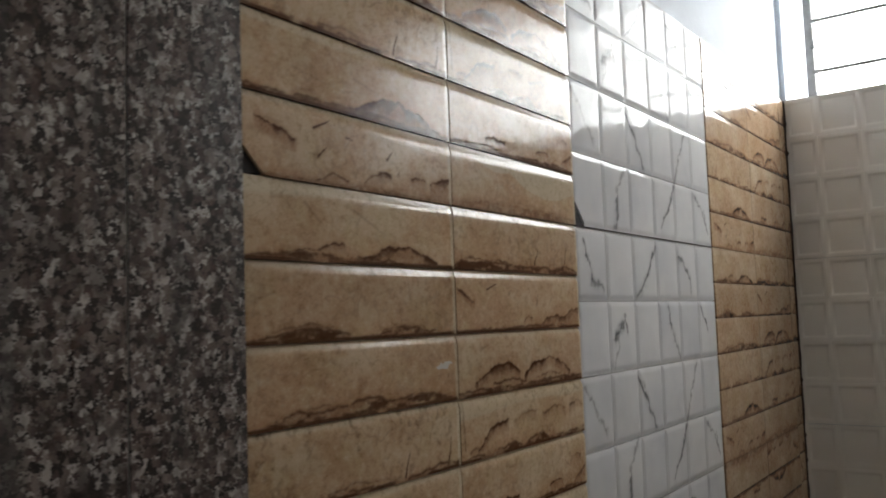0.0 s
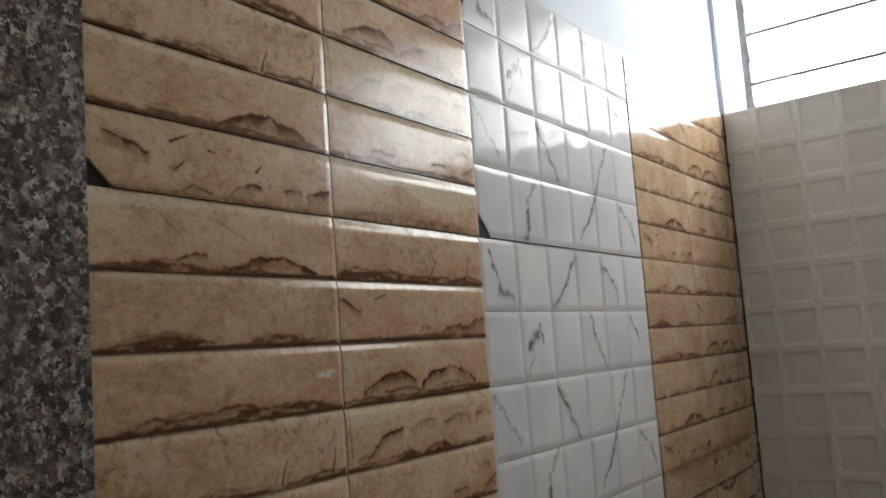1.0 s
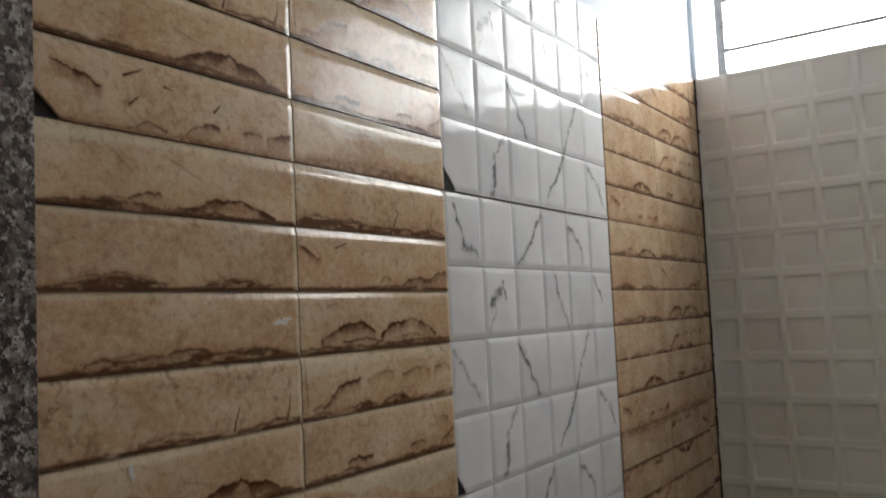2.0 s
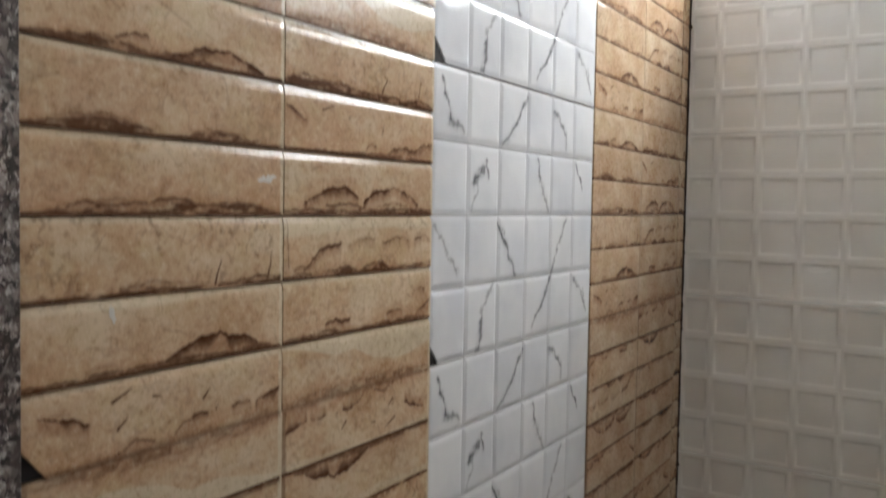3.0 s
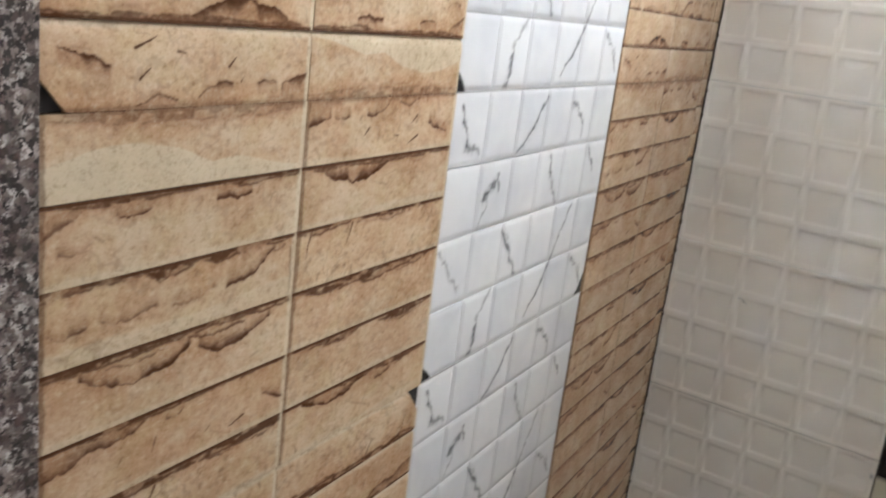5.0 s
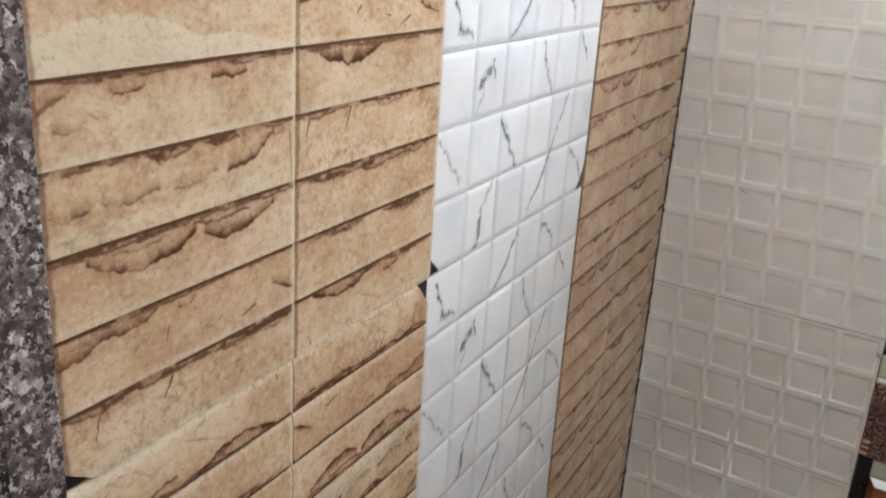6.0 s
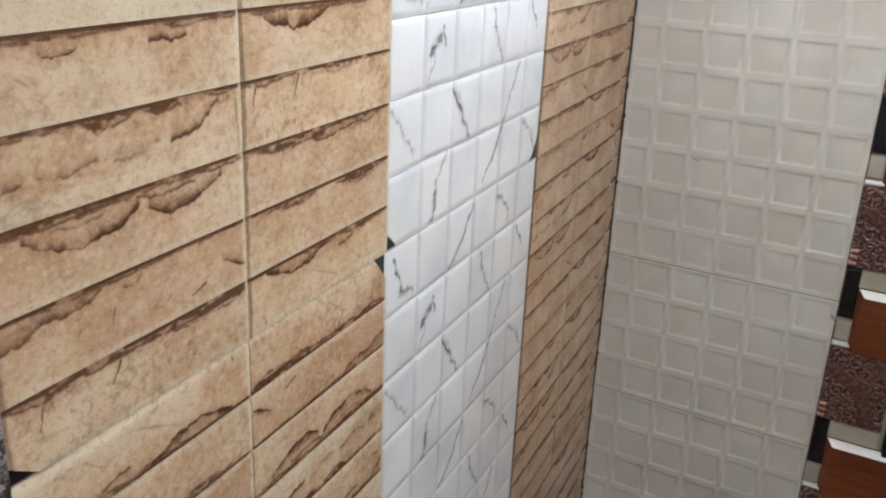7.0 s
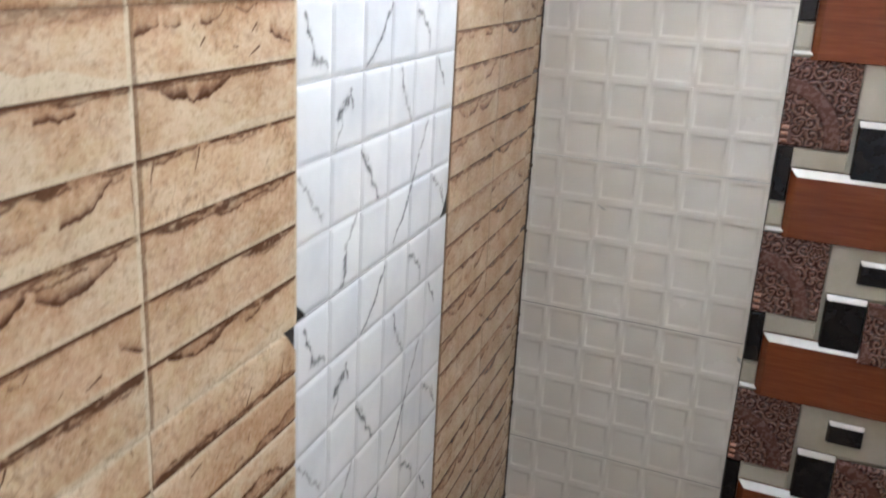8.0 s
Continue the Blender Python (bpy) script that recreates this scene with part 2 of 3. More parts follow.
def relief_mesh(name, L, H, nu, nv, shape, material, depth=0.006, chips=()):
    """A slab L by H with a modelled front: shape(u, v) gives its height and a dict of colour patterns.
    chips: broken corners (left or right, bottom or top, width, height)."""
    u, v = np.meshgrid(np.linspace(0, L, nu + 1), np.linspace(0, H, nv + 1))
    for side, end, w, h in chips:
        cu = u if side == "left" else L - u
        cv = v if end == "bottom" else H - v
        inside = cu / w + cv / h < 1
        k = np.where(inside, 1 / np.maximum(cu / w + cv / h, 1e-3), 1.0)
        flat = inside & (cu + cv < 1e-6)
        cu2, cv2 = np.where(flat, w / 2, cu * k), np.where(flat, h / 2, cv * k)
        u = cu2 if side == "left" else L - cu2
        v = cv2 if end == "bottom" else H - cv2
    height, tints = shape(u, v)
    front = np.stack([u, v, height], -1).reshape(-1, 3)
    W = nu + 1
    idx = np.arange((nu + 1) * (nv + 1)).reshape(nv + 1, W)
    quads = np.stack([idx[:-1, :-1], idx[:-1, 1:], idx[1:, 1:], idx[1:, :-1]], -1).reshape(-1, 4)
    ring = np.concatenate([idx[0, :], idx[1:, -1], idx[-1, -2::-1], idx[-2:0:-1, 0]])
    rim, back = front[ring].copy(), front[ring].copy()
    back[:, 2] = -depth
    n, q = len(front), len(ring)
    r = np.arange(q)
    skirt = np.stack([n + r, n + q + r, n + q + np.roll(r, -1), n + np.roll(r, -1)], -1)
    me = bpy.data.meshes.new(name)
    me.from_pydata(np.concatenate([front, rim, back]).tolist(), [], np.concatenate([quads, skirt]).tolist())
    for key, values in tints.items():
        data = np.concatenate([values.reshape(-1), values.reshape(-1)[ring], values.reshape(-1)[ring]]).astype(np.float32)
        me.attributes.new(key, "FLOAT", "POINT").data.foreach_set("value", data)
    me.shade_smooth()
    me.materials.append(material)
    me.update()
    return me


# ---- the stone-print bricks ----
TILE_W, TILE_H = 0.450, 0.300
BRICK_L, BRICK_H = 0.2250, 0.0496
# one printed design of two by six bricks, the same on every tile; x and y run from 0 to 1 over a brick.
# foot: (x, height) of the broken lower edge; ledges: (points of an overhang, depth of the recess, darkness, brown fill);
# cracks: (x0, y0, x1, y1, darkness); crown: lower edge of the pale crown; warm, freckle: tone and speckle.
DESIGN = {}


def brick_design(col, row, foot, ledges=(), cracks=(), crown=((0, 0.88), (1, 0.88)), warm=0.3, freckle=0.3, foot_dark=0.9):
    DESIGN[(col, row)] = (foot, ledges, cracks, crown, warm, freckle, foot_dark)


brick_design(0, 5, ((0, 0.03), (0.15, 0.09), (0.2, 0.12), (0.3, 0.1), (0.45, 0.08), (0.55, 0.07), (0.75, 0.05), (1, 0.02)),
             ((((0.17, 0.08), (0.24, 0.17), (0.30, 0.18), (0.40, 0.27), (0.42, 0.2)), 0.10, 0.75, 0.35),
              (((0.48, 0.06), (0.54, 0.13), (0.62, 0.28), (0.66, 0.24), (0.73, 0.31), (0.80, 0.22), (0.90, 0.06)), 0.22, 0.95, 0.55)),
             ((0.24, 0.74, 0.31, 0.5, 0.4), (0.45, 0.72, 0.60, 0.44, 0.4), (0.90, 0.9, 0.91, 0.8, 0.6), (0.78, 0.95, 0.79, 0.86, 0.4)),
             ((0, 0.74), (0.3, 0.80), (0.6, 0.88), (1, 0.88)), 0.25, 0.3)
brick_design(1, 5, ((0, 0.05), (0.04, 0.15), (0.2, 0.17), (0.35, 0.13), (0.5, 0.10), (0.6, 0.11), (0.8, 0.10), (0.86, 0.17), (1, 0.05)),
             ((((0.0, 0.12), (0.1, 0.21), (0.24, 0.17), (0.3, 0.2), (0.42, 0.11)), 0.10, 0.7, 0.3),),
             ((0.59, 0.16, 0.63, 0.42, 0.95), (0.87, 0.22, 0.885, 0.52, 0.7), (0.3, 0.5, 0.34, 0.66, 0.3), (0.14, 0.55, 0.11, 0.7, 0.3)),
             warm=0.35, freckle=0.85)
brick_design(0, 4, ((0, 0.03), (0.11, 0.09), (0.20, 0.15), (0.30, 0.17), (0.38, 0.12), (0.45, 0.04), (0.54, 0.03), (0.60, 0.09), (0.68, 0.15), (0.76, 0.13), (0.83, 0.07), (1, 0.05)),
             ((((0.08, 0.1), (0.18, 0.2), (0.27, 0.22), (0.36, 0.15)), 0.08, 0.5, 0.3), (((0.56, 0.08), (0.66, 0.19), (0.74, 0.17), (0.82, 0.1)), 0.07, 0.5, 0.3)),
             ((0.05, 0.55, 0.12, 0.62, 0.35), (0.42, 0.62, 0.47, 0.68, 0.3), (0.84, 0.55, 0.9, 0.6, 0.3)), warm=0.55, freckle=0.6)
brick_design(1, 4, ((0, 0.03), (0.2, 0.03), (0.27, 0.07), (0.45, 0.05), (0.6, 0.06), (0.75, 0.07), (1, 0.04)),
             ((((0.0, 0.70), (0.05, 0.62), (0.13, 0.46)), 0.10, 0.9, 0.4), (((0.47, 0.12), (0.52, 0.24), (0.57, 0.2)), 0.08, 0.8, 0.3),
              (((0.62, 0.08), (0.69, 0.21), (0.78, 0.24), (0.84, 0.20), (0.90, 0.33), (1.0, 0.36)), 0.25, 0.75, 0.55)),
             ((0.21, 0.7, 0.28, 0.8, 0.8), (0.595, 0.42, 0.61, 0.62, 0.6), (0.37, 0.62, 0.39, 0.68, 0.5), (0.72, 0.5, 0.74, 0.62, 0.35)), warm=0.75, freckle=0.25)
brick_design(0, 3, ((0, 0.04), (0.07, 0.08), (0.2, 0.18), (0.23, 0.13), (0.40, 0.15), (0.45, 0.22), (0.55, 0.22), (0.62, 0.12), (0.7, 0.16), (0.85, 0.17), (0.9, 0.1), (1, 0.05)),
             ((((0.22, 0.16), (0.3, 0.2), (0.42, 0.17)), 0.05, 0.5, 0.2),), ((0.14, 0.6, 0.17, 0.66, 0.25), (0.06, 0.35, 0.07, 0.42, 0.3)), warm=0.8, freckle=0.45)
brick_design(1, 3, ((0, 0.06), (0.15, 0.1), (0.3, 0.1), (0.45, 0.07), (0.6, 0.1), (0.8, 0.12), (1, 0.08)),
             ((((0.10, 0.18), (0.17, 0.3), (0.25, 0.46), (0.37, 0.46), (0.45, 0.28)), 0.18, 0.9, 0.4),
              (((0.46, 0.22), (0.56, 0.42), (0.62, 0.44), (0.69, 0.52), (0.82, 0.36), (0.89, 0.2)), 0.18, 0.95, 0.4),
              (((0.22, 0.16), (0.38, 0.22), (0.50, 0.12)), 0.06, 0.7, 0.25), (((0.55, 0.16), (0.68, 0.23), (0.8, 0.16)), 0.06, 0.6, 0.25)),
             ((0.16, 0.75, 0.2, 0.8, 0.4), (0.07, 0.4, 0.09, 0.5, 0.3)), warm=0.7, freckle=0.3)
brick_design(0, 2, ((0, 0.07), (0.15, 0.06), (0.25, 0.03), (0.33, 0.08), (0.42, 0.07), (0.55, 0.03), (0.72, 0.03), (0.8, 0.07), (0.88, 0.12), (1, 0.10)),
             ((((0.30, 0.07), (0.40, 0.15), (0.55, 0.12), (0.66, 0.06)), 0.06, 0.5, 0.2),),
             ((0.675, 0.06, 0.70, 0.36, 1.0), (0.925, 0.12, 0.94, 0.46, 0.75), (0.23, 0.6, 0.26, 0.8, 0.4), (0.53, 0.6, 0.55, 0.82, 0.35), (0.05, 0.62, 0.06, 0.68, 0.5), (0.14, 0.2, 0.2, 0.34, 0.3)),
             warm=0.3, freckle=1.0)
brick_design(1, 2, ((0, 0.03), (0.08, 0.07), (0.2, 0.06), (0.3, 0.1), (0.38, 0.15), (0.44, 0.05), (0.5, 0.12), (0.6, 0.21), (0.65, 0.09), (0.8, 0.06), (1, 0.10)),
             ((((0.10, 0.10), (0.15, 0.26), (0.20, 0.44), (0.26, 0.50), (0.34, 0.54)), 0.14, 0.85, 0.3),
              (((0.36, 0.48), (0.46, 0.62), (0.56, 0.56)), 0.12, 0.45, 0.2), (((0.60, 0.50), (0.72, 0.64), (0.82, 0.50)), 0.12, 0.55, 0.2),
              (((0.84, 0.52), (0.92, 0.64), (1.0, 0.50)), 0.12, 0.65, 0.25), (((0.04, 0.16), (0.10, 0.2), (0.16, 0.14)), 0.1, 0.5, 0.3)),
             ((0.028, 0.2, 0.018, 0.95, 0.55),), ((0, 0.62), (0.2, 0.66), (0.4, 0.74), (0.7, 0.74), (1, 0.72)), 0.15, 0.75)
brick_design(0, 1, ((0, 0.06), (0.15, 0.05), (0.25, 0.09), (0.42, 0.08), (0.55, 0.1), (0.7, 0.07), (0.88, 0.1), (1, 0.04)),
             ((((0.44, 0.08), (0.50, 0.17), (0.56, 0.27), (0.64, 0.35), (0.70, 0.39), (0.745, 0.29), (0.81, 0.29), (0.88, 0.1)), 0.26, 0.95, 0.55),
              (((0.18, 0.1), (0.26, 0.2), (0.34, 0.14)), 0.1, 0.4, 0.3)),
             ((0.47, 0.52, 0.56, 0.44, 0.4), (0.2, 0.42, 0.26, 0.38, 0.3)), ((0, 0.84), (0.4, 0.80), (0.7, 0.88), (1, 0.88)), 0.25, 0.3)
brick_design(1, 1, ((0, 0.05), (0.1, 0.09), (0.25, 0.12), (0.4, 0.06), (0.6, 0.07), (0.75, 0.10), (1, 0.04)),
             ((((0.23, 0.22), (0.30, 0.27), (0.40, 0.23)), 0.09, 0.9, 0.5), (((0.63, 0.22), (0.72, 0.30), (0.78, 0.24)), 0.09, 0.9, 0.5),
              (((0.86, 0.1), (0.93, 0.26), (1.0, 0.40)), 0.2, 0.6, 0.5), (((0.83, 0.48), (0.87, 0.64), (0.95, 0.56)), 0.1, 0.55, 0.25)),
             ((0.80, 0.52, 0.84, 0.44, 0.4),), warm=0.5, freckle=0.45)
brick_design(0, 0, ((0, 0.02), (0.25, 0.02), (0.37, 0.08), (0.5, 0.05), (0.7, 0.06), (0.9, 0.09), (1, 0.07)),
             ((((0.04, 0.74), (0.10, 0.68), (0.22, 0.50)), 0.16, 0.95, 0.5), (((0.27, 0.06), (0.37, 0.17), (0.45, 0.10)), 0.09, 0.8, 0.35),
              (((0.50, 0.08), (0.55, 0.25), (0.62, 0.32), (0.66, 0.27)), 0.14, 0.8, 0.25), (((0.74, 0.29), (0.80, 0.32), (0.85, 0.26)), 0.09, 0.85, 0.25),
              (((0.85, 0.27), (0.92, 0.34), (1.0, 0.44)), 0.24, 0.8, 0.45)),
             ((0.285, 0.72, 0.355, 0.86, 0.9), (0.43, 0.69, 0.46, 0.66, 0.8), (0.30, 0.34, 0.335, 0.48, 0.8), (0.625, 0.5, 0.655, 0.62, 0.8), (0.68, 0.3, 0.69, 0.38, 0.6)),
             ((0, 0.88), (0.5, 0.92), (1, 0.86)), 0.45, 0.6, 0.5)
brick_design(1, 0, ((0, 0.06), (0.2, 0.13), (0.5, 0.16), (0.8, 0.14), (1, 0.06)), ((((0.3, 0.2), (0.5, 0.22), (0.7, 0.2)), 0.06, 0.3, 0.2),),
             ((0.58, 0.92, 0.585, 0.8, 0.4), (0.16, 0.5, 0.2, 0.54, 0.25)),
             ((0, 0.92), (0.1, 0.88), (0.3, 0.68), (0.42, 0.72), (0.55, 0.5), (0.7, 0.38), (0.85, 0.42), (1, 0.6)), 0.5, 0.45, 0.55)


def brick_shape(design, seed, L, H, relief=1.0):
    foot, ledges, cracks, crown, warm, freckle, foot_dark = design
    flat_laid = relief < 0.3
    scallop = min(y for x, y in crown) < 0.6

    def shape(u, v):
        x, y = u / L, v / H
        jag = fbm(u * 150, u * 0 + 1.7, seed + 9, 4) - 0.5
        cloud = fbm(u * 40, v * 55, seed + 41, 4)
        grit = fbm(u * 190, v * 210, seed + 43, 3)
        # broken lower edge: a dark lip, a brown recess, and a dark line at the joint
        edge = np.interp(x, *zip(*foot)) + 0.075 * jag
        dv = edge - y
        below = smooth(-0.012, 0.018, dv)
        thick = np.interp(x, *zip(*foot))
        lip = np.exp(-(dv / 0.032) ** 2) * smooth(0.34, 0.56, fbm(u * 70, v * 50, seed + 21, 3) + 0.06)
        fill = 0.46 + 0.50 * smooth(0.03, 0.12, thick) * smooth(0.36, 0.60, fbm(u * 85, v * 160, seed + 23, 3) + 0.02)
        dark = foot_dark * np.maximum(0.85 * lip * smooth(0.0, 0.03, edge), below * fill)
        dark = np.maximum(dark, foot_dark * smooth(0.075, 0.03, y + 0.03 * jag) * smooth(0.3, 0.5, fbm(u * 26, u * 0, seed + 33, 3) + 0.08))
        rust = np.exp(-np.clip(y - edge, 0, 2) / 0.10) * smooth(0.36, 0.6, cloud + 0.06)
        sunk = below.copy()
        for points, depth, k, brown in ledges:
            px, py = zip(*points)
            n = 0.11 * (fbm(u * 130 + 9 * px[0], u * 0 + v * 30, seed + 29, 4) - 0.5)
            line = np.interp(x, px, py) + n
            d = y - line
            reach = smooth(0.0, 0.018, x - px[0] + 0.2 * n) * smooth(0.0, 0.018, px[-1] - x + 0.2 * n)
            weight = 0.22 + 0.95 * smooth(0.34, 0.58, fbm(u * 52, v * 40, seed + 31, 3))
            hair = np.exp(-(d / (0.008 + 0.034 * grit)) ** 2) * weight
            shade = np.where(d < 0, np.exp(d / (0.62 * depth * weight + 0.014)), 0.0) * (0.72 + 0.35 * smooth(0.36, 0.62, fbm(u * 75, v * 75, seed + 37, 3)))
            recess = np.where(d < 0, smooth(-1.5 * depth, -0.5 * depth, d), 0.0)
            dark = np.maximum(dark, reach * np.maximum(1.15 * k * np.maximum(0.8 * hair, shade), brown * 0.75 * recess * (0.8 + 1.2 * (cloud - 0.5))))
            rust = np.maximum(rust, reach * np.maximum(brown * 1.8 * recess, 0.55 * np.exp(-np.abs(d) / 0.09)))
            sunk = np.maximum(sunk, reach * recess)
        for x0, y0, x1, y1, k in cracks:
            d, t = near_segment(u + 0.0024 * (fbm(u * 160, v * 160, seed + 3, 3) - 0.5), v + 0.002 * (fbm(u * 160, v * 160, seed + 4, 3) - 0.5), (x0 * L, y0 * H), (x1 * L, y1 * H))
            dark = np.maximum(dark, 1.2 * k * np.exp(-(d / (0.00095 * (1.2 - 0.7 * t))) ** 2))
        # speckle, hairlines and small pits of the stone print
        dark = np.maximum(dark, (0.06 + 0.36 * freckle) * smooth(0.58, 0.70, grit) * smooth(0.36, 0.56, cloud + 0.05))
        vein = np.abs(fbm(u * 34, v * 44, seed + 51, 3) - 0.5)
        dark = np.maximum(dark, (0.2 + 0.25 * freckle) * smooth(0.020, 0.004, vein) * smooth(0.48, 0.62, fbm(u * 22 + 5, v * 26, seed + 53, 2)))
        # pale crown, fading downward
        rim = np.interp(x, *zip(*crown)) + 0.04 * (fbm(u * 40, v * 40, seed + 61, 2) - 0.5)
        if scallop:
            pale = 0.95 * smooth(-0.010, 0.012, y - rim) + 0.2 * smooth(0.80, 0.88, y)
            dark = dark * (1 - 0.8 * smooth(0.0, 0.02, y - rim))
        else:
            pale = (0.65 if flat_laid else 0.9) * smooth(-0.03, 0.05, y - rim - 0.03) + 0.10 * smooth(-0.28, 0.0, y - rim)
        pale = np.maximum(pale, 0.38 * smooth(0.54, 0.70, fbm(u * 20, v * 34, seed + 71, 4)) * smooth(0.2, 0.42, y))
        pale = pale * (1 - 0.85 * np.clip(sunk, 0, 1))
        near_end, far_end = (L - u, u) if flat_laid else (u, L - u)
        pale = np.maximum(pale, smooth(0.0052, 0.0040, far_end + 0.001 * jag))
        if relief > 0.9 or flat_laid:
            dark = np.maximum(dark * smooth(0.0, 0.004, far_end), (0.55 if flat_laid else 0.12) * smooth(0.0062, 0.0040, near_end + 0.003 * (fbm(v * 90, v * 0, seed + 67, 3) - 0.5)))
        if relief < 0.9 and not relief == 0.12:
            pale, dark = pale * 0.3, dark * 0.92
        # the foot is flush with the brick below, the crown and one end are rounded off
        bevel = smooth(0.0, 0.0070, H - v)
        end = smooth(0.006, 0.0, L - u)
        height = relief * (-0.0010 * (1 - bevel) - 0.0006 * end - 0.0007 * smooth(H - 0.0110, H, v)) - 0.00006 * np.clip(sunk, 0, 1) * bevel
        height = height + 0.00022 * (fbm(u * 44, v * 60, seed + 81, 2) - 0.5) * bevel
        rust = np.clip(rust + warm * (0.25 + 0.4 * smooth(0.38, 0.64, fbm(u * 16, v * 24, seed + 83, 3))), 0, 1) * (1 - 0.5 * np.clip(pale, 0, 1))
        return height, {"crevice": np.clip(dark, 0, 1), "pale": np.clip(pale, 0, 1), "rust": rust}

    return shape


BRICKS = {}


def brick_mesh(col, row, chips=(), relief=1.0, fine=True):
    key = (col, row, chips, relief, fine)
    if key not in BRICKS:
        cells = (260, 60) if fine else (92, 24)
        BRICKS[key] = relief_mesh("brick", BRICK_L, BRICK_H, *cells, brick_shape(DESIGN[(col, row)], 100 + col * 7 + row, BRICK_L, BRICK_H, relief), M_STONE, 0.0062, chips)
    return BRICKS[key]


def tile_back(parent, w, h, material, label, chips=(), u=0.0, v=0.0):
    """The body of one wall tile, with its broken corners cut away; its origin is its lower left corner."""
    g = 0.0009
    pts = []
    corners = {("left", "bottom"): (g, g), ("right", "bottom"): (w - g, g), ("right", "top"): (w - g, h - g), ("left", "top"): (g, h - g)}
    cut = {(c[0], c[1]): (c[2], c[3]) for c in chips}
    for key, (x, y) in corners.items():
        if key in cut:
            cw, ch = cut[key]
            sx, sy = (1 if key[0] == "left" else -1), (1 if key[1] == "bottom" else -1)
            two = [(x, y + sy * ch), (x + sx * cw, y)]
            pts += two if key in (("left", "bottom"), ("right", "top")) else two[::-1]
        else:
            pts.append((x, y))
    bm = bmesh.new()
    lo = [bm.verts.new((x, y, -0.0095)) for x, y in pts]
    hi = [bm.verts.new((x, y, -0.0040)) for x, y in pts]
    bm.faces.new(hi)
    for i in range(len(pts)):
        j = (i + 1) % len(pts)
        bm.faces.new((lo[i], lo[j], hi[j], hi[i]))
    ob = part("tile", bm, material, parent, label)
    ob.matrix_basis = Matrix.Translation((u, v, 0))
    # a dark plate just below the surface fills each broken corner
    for side, end, cw, ch in chips:
        x, y = corners[(side, end)]
        sx, sy = (1 if side == "left" else -1), (1 if end == "bottom" else -1)
        fill = bmesh.new()
        low = [fill.verts.new((px, py, pz)) for pz in (-0.012, -0.0022) for px, py in ((x, y), (x + sx * cw * 0.97, y), (x, y + sy * ch * 0.97))]
        fill.faces.new(low[:3])
        fill.faces.new(low[3:])
        for a in range(3):
            b = (a + 1) % 3
            fill.faces.new((low[a], low[b], low[3 + b], low[3 + a]))
        part("broken_corner", fill, M_MORTAR, ob, "dark hole at a broken tile corner")
    return ob


def lay_stone_tile(wall, u, v, turned=False, chips=(), relief=1.0, fine=True):
    """One 450 x 300 tile of two by six bricks. turned: laid upside down."""
    tile = tile_back(wall, TILE_W, TILE_H, M_BACK, "tan stone-look ceramic wall tile", chips, u, v)
    for col in range(2):
        for row in range(6):
            mine = ()
            for side, end, w, h in chips:
                if (col == (0 if side == "left" else 1)) and (row == (0 if end == "bottom" else 5)):
                    c = (side, end, w, h)
                    if turned:
                        c = ("right" if side == "left" else "left", "top" if end == "bottom" else "bottom", w, h)
                    mine = (c,)
            d_col, d_row = (1 - col, 5 - row) if turned else (col, row)
            me = brick_mesh(d_col, d_row, mine, (0.12 if fine else 0.1) if turned else relief, fine)
            x, y = -0.0002 + col * 0.2252, 0.0002 + row * 0.05
            m = Matrix.Translation((x, y, 0))
            if turned:
                m = Matrix.Translation((x + BRICK_L, y + BRICK_H, 0)) @ pose(0, 0, 0, 0, 0, 180)
            link_mesh("brick", me, tile, m)
    return tile


# ---- the veined white squares ----
CELL = 0.075
# strokes in units of one square, from the tile's upper left: u0, v0, u1, v1, strength
STROKES = ((0.25, 0.12, 0.50, 0.72, 1.0), (0.50, 0.72, 0.85, 0.88, 0.6), (2.15, 0.98, 2.80, 0.28, 0.9), (2.62, 0.45, 2.95, 0.20, 0.8),
           (4.05, 0.25, 4.55, 0.62, 0.8), (4.55, 0.62, 4.62, 0.86, 0.6), (1.15, 1.55, 1.62, 1.22, 0.9), (1.55, 1.25, 1.60, 1.42, 1.0),
           (1.30, 1.48, 1.12, 1.95, 0.5), (3.42, 1.10, 3.45, 1.36, 1.0), (3.45, 1.36, 3.92, 1.97, 0.55), (5.10, 1.08, 5.42, 1.55, 0.9),
           (0.12, 2.15, 0.72, 2.78, 0.5), (2.02, 2.12, 2.35, 2.55, 1.0), (2.35, 2.55, 2.62, 2.92, 0.8), (4.72, 2.08, 4.30, 2.55, 0.7),
           (4.30, 2.55, 4.08, 3.05, 0.6), (1.88, 3.02, 1.42, 3.42, 0.5), (1.50, 3.45, 1.38, 3.95, 0.8), (4.05, 3.05, 3.30, 3.85, 0.85),
           (5.10, 3.12, 5.62, 3.62, 0.6), (5.50, 3.40, 5.72, 3.75, 0.6))


